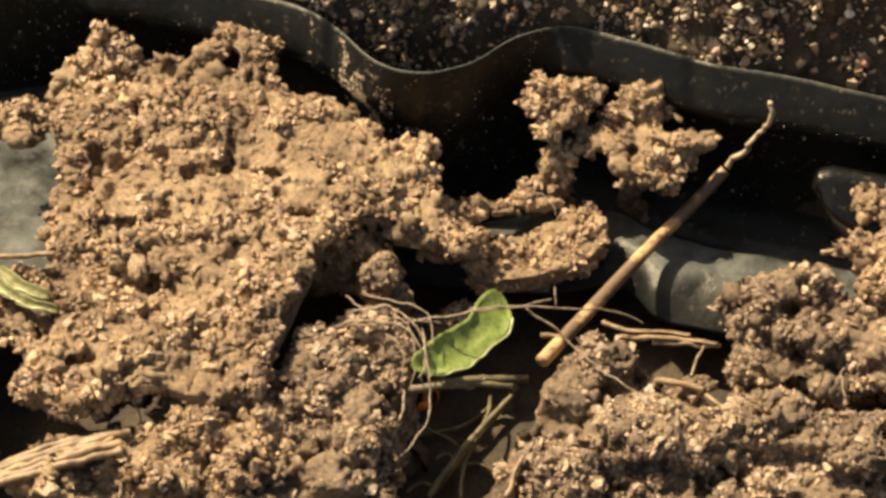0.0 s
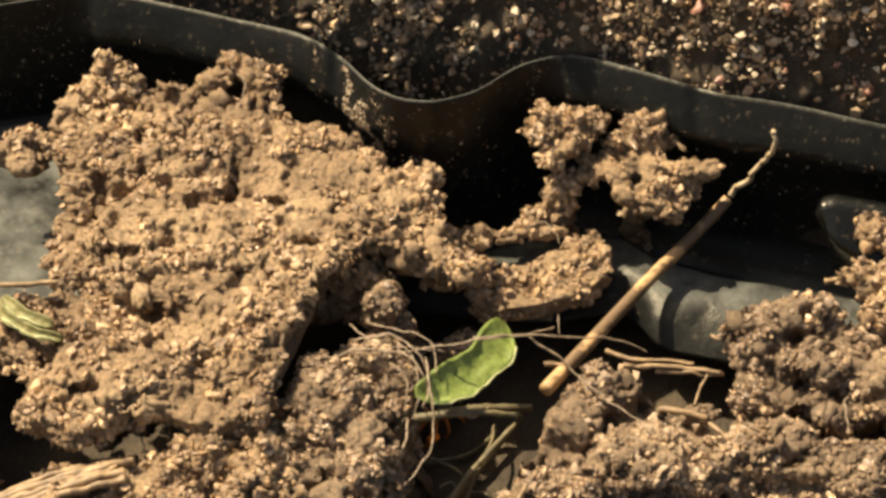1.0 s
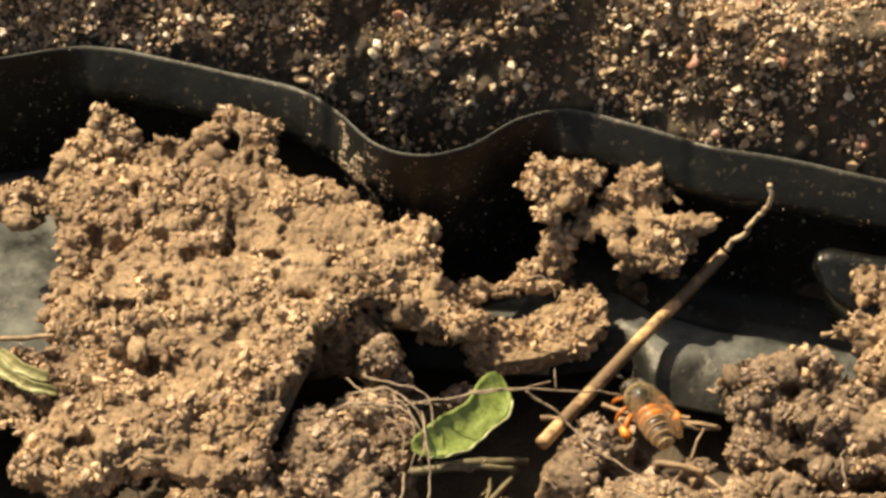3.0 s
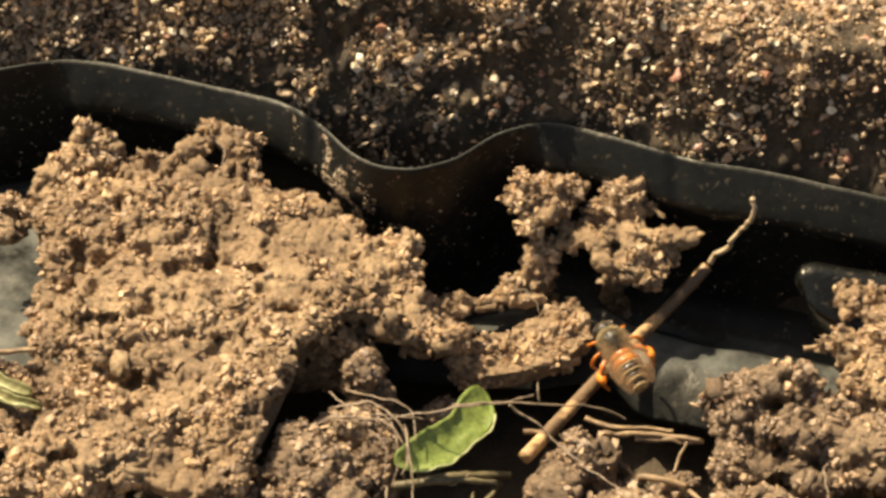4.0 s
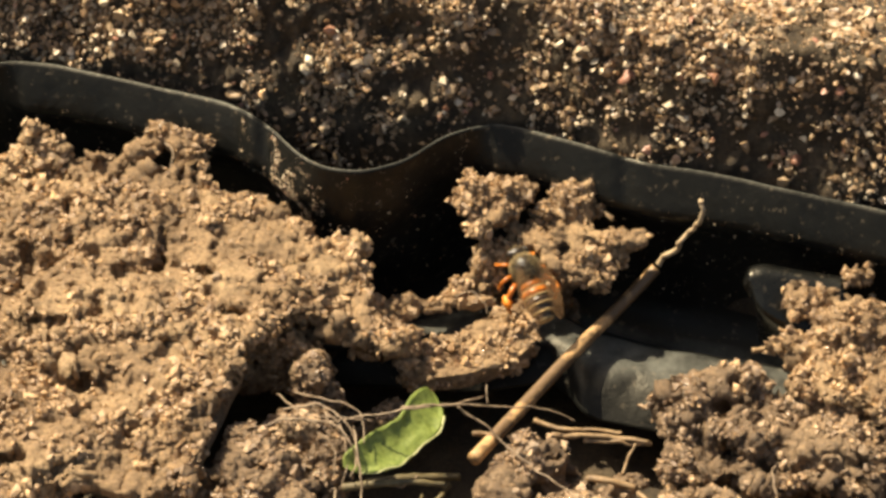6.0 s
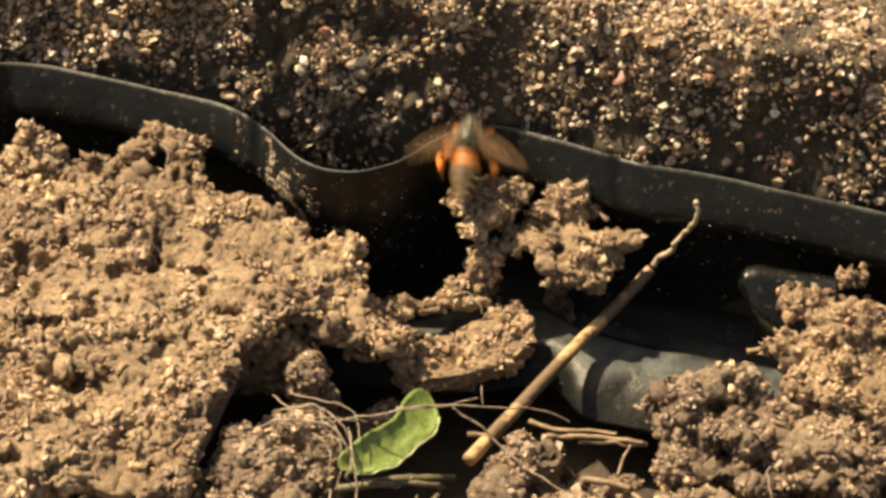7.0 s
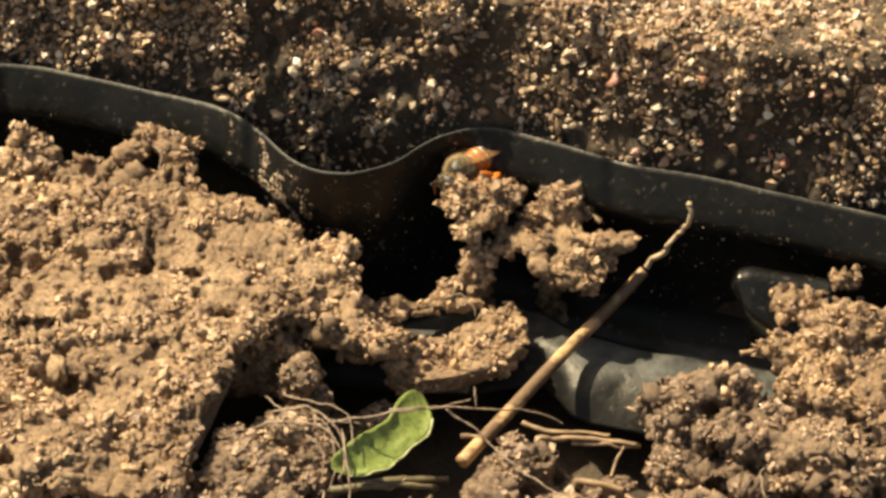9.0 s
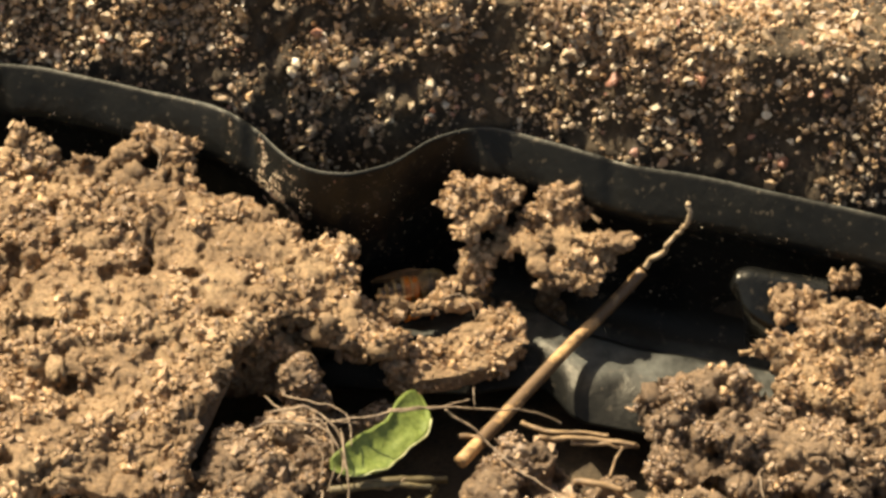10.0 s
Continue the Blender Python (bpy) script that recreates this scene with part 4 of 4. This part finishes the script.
# ---------------------------------------------------------------- leaves
def leaf_thing(mid, long, wide, turn, tilt, lean, mat, label):
    """A small kidney-shaped leaf, cupped, with a thickened pale margin along its outer side."""
    n, k = 30, 13
    s, w = np.linspace(-1, 1, n), np.linspace(-1, 1, k)
    half = wide * np.sqrt(np.clip(1 - np.abs(s) ** 3, 0, 1)) * (0.88 + 0.12 * s - 0.2 * np.exp(-((s - 0.15) / 0.3) ** 2)) + 0.05
    x = np.repeat(s * long, k)
    y = (half[:, None] * w[None]).ravel() + 0.22 * long * np.repeat(s ** 2, k)
    z = 0.8 * np.abs(np.tile(w, n)) ** 2 * np.repeat(half / wide, k) - 0.6 * np.repeat(s ** 2, k)
    z = z + 0.3 * lumps_noise(np.stack([x, y, z], 1) / 1.3, 41) + 0.12 * lumps_noise(np.stack([x, y, z], 1) / 0.5, 42)
    v = np.stack([x, y, z], 1)
    a = (np.arange(n - 1)[:, None] * k + np.arange(k - 1)[None]).ravel()
    ob = part("leaf", mesh_of("leaf", v, np.stack([a, a + k, a + k + 1, a + 1], 1)), mat)
    mod = ob.modifiers.new("thickness", "SOLIDIFY")
    mod.thickness = 0.3 * MM
    ob.matrix_basis = pose(mid[0] * MM, mid[1] * MM, mid[2] * MM, tilt, lean, turn)
    tagged(ob, label, "leaf", "leaves")
    strand("leaf_margin", [tuple(v[i * k]) for i in range(2, n - 1, 3)], 0.16, PALE_RIM, ob, "pale dry ragged leaf margin", 6, 0.3)
    return ob


leaf_thing((-7.3, -50.5, 8.5), 9.4, 3.5, 50, 34, 0, LEAF, "small bright green leaf with a pale ragged margin")
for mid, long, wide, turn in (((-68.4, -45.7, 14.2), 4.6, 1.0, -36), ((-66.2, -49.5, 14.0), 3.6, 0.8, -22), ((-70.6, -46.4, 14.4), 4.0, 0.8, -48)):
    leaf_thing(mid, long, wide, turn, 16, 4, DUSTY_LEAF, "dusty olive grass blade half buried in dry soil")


# ---------------------------------------------------------------- standing fold of the liner beside the loose heap
def liner_fold():
    low = np.array([(43.4, -21.4, 0.2), (43.2, -20.6, 0.2), (43.9, -22, 0.2), (48.4, -25.6, 0.2), (54.6, -28, 0.2)])
    bend = np.array([(42.2, -25.6, 10.4), (41.8, -27.6, 12.2), (42.9, -28.8, 11.8), (47.3, -30.8, 9.8), (53.6, -33.7, 8)])
    top = np.array([(39.9, -24.9, 14), (40.7, -24.3, 15.8), (42.5, -24.1, 16.2), (46.4, -24.6, 15.6), (53.8, -25.7, 15)])
    s = np.linspace(0, 4, 49)
    rows = []
    for h in np.linspace(0, 1, 25):
        line = low * (1 - 2 * h) + bend * 2 * h if h < 0.5 else bend * (2 - 2 * h) + top * (2 * h - 1)
        p = np.stack([np.interp(s, range(5), line[:, c]) for c in range(3)], 1)
        for _ in range(6):
            p[1:-1] = 0.25 * p[:-2] + 0.5 * p[1:-1] + 0.25 * p[2:]
        rows.append(p)
    rows.append(rows[-1] + np.array((0.3, 1.6, -0.5)))
    rows = np.array(rows)
    for _ in range(3):
        rows[1:-1] = 0.25 * rows[:-2] + 0.5 * rows[1:-1] + 0.25 * rows[2:]
    n, k = rows.shape[:2]
    a = (np.arange(n - 1)[:, None] * k + np.arange(k - 1)[None]).ravel()
    ob = part("fold", mesh_of("fold", rows.reshape(-1, 3), np.stack([a, a + 1, a + k + 1, a + k], 1)), FOLD, liner, "glossy standing fold of the liner")
    mod = ob.modifiers.new("thickness", "SOLIDIFY")
    mod.thickness, mod.offset = 0.35 * MM, 0
    return ob


liner_fold()

# ---------------------------------------------------------------- the larger gravel grains, one by one
pieces("gravel_grain", NEAR_AT, NEAR_SIZE * 0.85, GRAVEL_PIECE, ground, 77)

# ---------------------------------------------------------------- the bee
def ball(parent, name, c, r, mat, turn=(0, 0, 0), label="", rough=0.0, seed=0):
    bm = bmesh.new()
    bmesh.ops.create_icosphere(bm, subdivisions=3, radius=1)
    for v in bm.verts:
        v.co *= 1 + rough * noise.noise(v.co * 4 + Vector((seed, 0, 0)))
    bm.transform(pose(*c, *turn) @ Matrix.Diagonal((*r, 1)))
    return part(name, bm, mat, parent, label)


def fuzz(parent, c, r, count, long, mat, seed, label):
    """Short hairs standing on an egg-shaped body."""
    rng = np.random.RandomState(seed)
    d = rng.normal(size=(count, 3))
    d /= np.linalg.norm(d, axis=1)[:, None]
    root = np.array(c) + d * np.array(r)
    side = np.cross(d, rng.normal(size=(count, 3)))
    side /= np.linalg.norm(side, axis=1)[:, None]
    over = np.cross(d, side)
    tip = root + d * (long * rng.uniform(0.5, 1.1, (count, 1))) + np.array((0, -0.2, 0)) * long
    v = np.stack([root + 0.06 * side, root - 0.03 * side + 0.05 * over, root - 0.03 * side - 0.05 * over, tip], 1).reshape(-1, 3)
    b = np.arange(count)[:, None] * 4
    f = np.concatenate([b + np.array(q) for q in ((0, 1, 3), (1, 2, 3), (2, 0, 3))])
    return tagged(part("hair", mesh_of("hair", v, f), mat, parent, label), kind="stuff")


bee = new("honeybee")
tagged(bee, "brown and amber honeybee with pale abdominal bands and orange pollen", "bee")
thorax = ball(bee, "thorax", (0, 0.6, 0), (2.1, 2.2, 1.9), CHITIN, rough=0.08)
fuzz(thorax, (0, 0.6, 0), (2.1, 2.2, 1.9), 1500, 0.6, FUR, 11, "olive brown thorax hair")
head = ball(bee, "head", (0, 3.3, -0.6), (1.6, 1.05, 1.35), CHITIN, rough=0.05)
fuzz(head, (0, 3.3, -0.6), (1.55, 1.0, 1.3), 350, 0.35, FUR, 12, "short pale face hair")
for sx in (-1, 1):
    ball(head, "eye", (sx * 1.25, 3.35, -0.5), (0.5, 0.75, 1.0), CHITIN)
    strand("antenna", [(sx * 0.4, 4.1, -0.2), (sx * 0.8, 4.8, 0.3), (sx * 1.3, 5.6, 0.0)], 0.11, CHITIN, head)
for k, (y, r) in enumerate(((-1.9, 1.85), (-3.1, 2.15), (-4.3, 2.15), (-5.4, 1.85), (-6.4, 1.35))):
    seg = ball(bee, "abdomen_segment", (0, y, -0.25 - 0.16 * k), (r, 1.0, r * 0.9), AMBER if k < 2 else SEGMENT, label="amber abdomen segment" if k < 2 else "dark abdomen segment")
    ball(seg, "abdomen_band", (0, y - 0.62, -0.25 - 0.16 * k), (r * 0.985, 0.36, r * 0.885), BAND, label="pale hair band")
for sx in (-1, 1):
    for y, reach, back in ((1.8, 2.9, 1.8), (0.6, 3.9, -0.8), (-0.4, 3.9, -3.6)):
        wide = 0.34 if back > -3 else 0.5
        leg = strand("leg", [(sx * 1.0, y, -1.2), (sx * reach * 0.75, y + back * 0.3, -0.8), (sx * reach, y + back * 0.7, -2.0), (sx * reach * 0.9, y + back, -3.2)], wide, AMBER, bee, "amber leg", 7, 0.0, 0.45)
        if back < -3:
            ball(leg, "pollen_load", (sx * reach * 0.98, y + back * 0.6, -1.8), (0.62, 1.05, 0.66), POLLEN, label="orange pollen load", rough=0.25)


def wing(sx, long, wide, y):
    n, k = 14, 5
    s, w = np.linspace(0, 1, n), np.linspace(-0.35, 0.65, k)
    half = wide * np.sin(np.pi * np.clip(0.12 + 0.84 * s, 0, 1)) ** 0.7
    v = np.stack([sx * (half[:, None] * w[None]).ravel(), -np.repeat(s * long, k), 0.05 * np.sin(9 * np.tile(w, n))], 1)
    a = (np.arange(n - 1)[:, None] * k + np.arange(k - 1)[None]).ravel()
    ob = part("wing", mesh_of("wing", v, np.stack([a, a + k, a + k + 1, a + 1], 1)), WING, bee, "clear brownish wing")
    ob.location = (sx * 0.8 * MM, y * MM, 1.7 * MM)
    return ob


WINGS = [(wing(sx, long, wide, y), sx, spread, (sx * 0.8 * MM, y * MM, 1.7 * MM)) for sx in (-1, 1) for long, wide, y, spread in ((8.8, 3.0, 0.8, 5), (6.4, 2.4, 0.1, 12))]

BEE_ROWS = [  # seconds, place, then the degrees of pitch, roll and heading
    (0.0, (-14.6, -38.5, -9), 0, 0, -50), (1.1, (-13, -39.6, -9), 0, 0, -55), (1.3, (-9.5, -42.4, -9), 5, 0, -60), (1.5, (-3.5, -39.8, -8.0), 15, 0, -60), (1.7, (2.8, -43.2, 1), 25, 10, -50), (1.8, (3.7, -45.1, 3), 30, 20, -40),
    (2.0, (4.9, -49.8, 7), 20, 20, 0), (2.2, (8.3, -50.6, 9), 0, 10, 70), (2.4, (8.3, -50.3, 10), -10, 0, 120), (2.5, (10.2, -50.5, 10), -10, 0, 110), (2.6, (12.8, -49.9, 10), 0, 0, 80), (2.7, (14.2, -49.7, 9), 0, 0, 50),
    (3.3, (16.7, -41.8, 9), 20, 0, 20), (3.8, (17.1, -34.8, 9), 25, 0, 10), (4.0, (15.0, -32.5, 9.0), 15, -15, 25), (4.2, (14.7, -32.5, 9.0), 15, -10, 30), (4.4, (14.7, -33.9, 9), 25, 0, 5), (4.5, (14.6, -34.1, 9), 25, 0, 0),
    (4.7, (14.9, -30.8, 8), 25, 0, 0), (4.9, (14.7, -24, 5.5), 15, 0, 5), (5.2, (13.5, -20.3, 5.0), 8, 0, 8), (5.5, (14.3, -18.8, 9.0), 25, 0, 5), (5.7, (12.2, -21.6, 11.5), 30, 0, 35), (6.3, (9.2, -20.3, 13), 30, 0, 20),
    (6.8, (6.8, -18.7, 17), 30, 0, 25), (6.9, (6, -11.3, 21), 30, 0, 20), (7.0, (2.5, -5.9, 24), 30, 0, -10), (7.1, (3.8, -4.2, 28), 20, 0, -35), (7.2, (13.4, -4.7, 30), 10, 0, -75), (7.3, (34.6, -11.8, 30), 10, 0, -80),
    (7.4, (47.9, -15.8, 28), 30, 0, -10), (7.5, (44.9, -18.1, 28), 30, 0, 40), (7.6, (34.6, -14.5, 26), 30, 0, 15), (7.7, (28.5, -17.7, 24), 30, 0, 25), (7.8, (27.2, -18.5, 24), 35, 0, 18), (7.9, (26, -18.4, 24), 30, 0, 40),
    (8.0, (20.8, -9.4, 26), 30, 0, 40), (8.1, (17.1, -9.3, 25), 30, 0, 35), (8.2, (11.4, -11.2, 24), 30, 0, 40), (8.3, (6.7, -11.3, 24), 30, 0, 20), (8.4, (4.3, -12.5, 25), 40, 0, 15), (8.5, (4.2, -11.6, 25.0), 45, 0, 8),
    (8.6, (1.9, -9.7, 24), 35, 0, 30), (8.7, (1.9, -4.1, 19.5), 15, 0, 85), (8.8, (2.6, -4.0, 18.4), 0, 10, 140), (9.2, (2.6, -4.0, 18.4), 0, 10, 140), (9.3, (1.4, -7, 17), -20, 0, 130), (9.4, (-1.8, -12.4, 13), -20, 0, 120), (9.5, (-3.6, -12.3, 8.3), -10, 0, 95), (9.6, (-3.9, -13, 5.5), 0, 0, 30), (9.7, (-2.9, -13.2, 4.6), 0, 0, -30), (9.8, (-2.2, -13.2, 4.2), 0, 0, -80), (10.0, (-2.1, -13.2, 4.2), 0, 0, -80)]


def flying(t):
    return 6.8 < t < 8.75 or 9.25 < t < 9.6 or 1.95 < t < 2.75


def motions():
    walk(bee, [(t, pose(p[0] * MM, p[1] * MM, p[2] * MM, rx, ry, rz)) for t, p, rx, ry, rz in BEE_ROWS])
    for ob, sx, spread, at in WINGS:
        rows = []
        for i in range(301):
            t = i / 30
            beat = 38 * (1 if i % 2 else -0.7) if flying(t) else 0
            rows.append((t, pose(*at, 0, 0, 0) @ pose(0, 0, 0, 8, sx * beat, sx * (62 if flying(t) else spread))))
        walk(ob, rows)


motions()
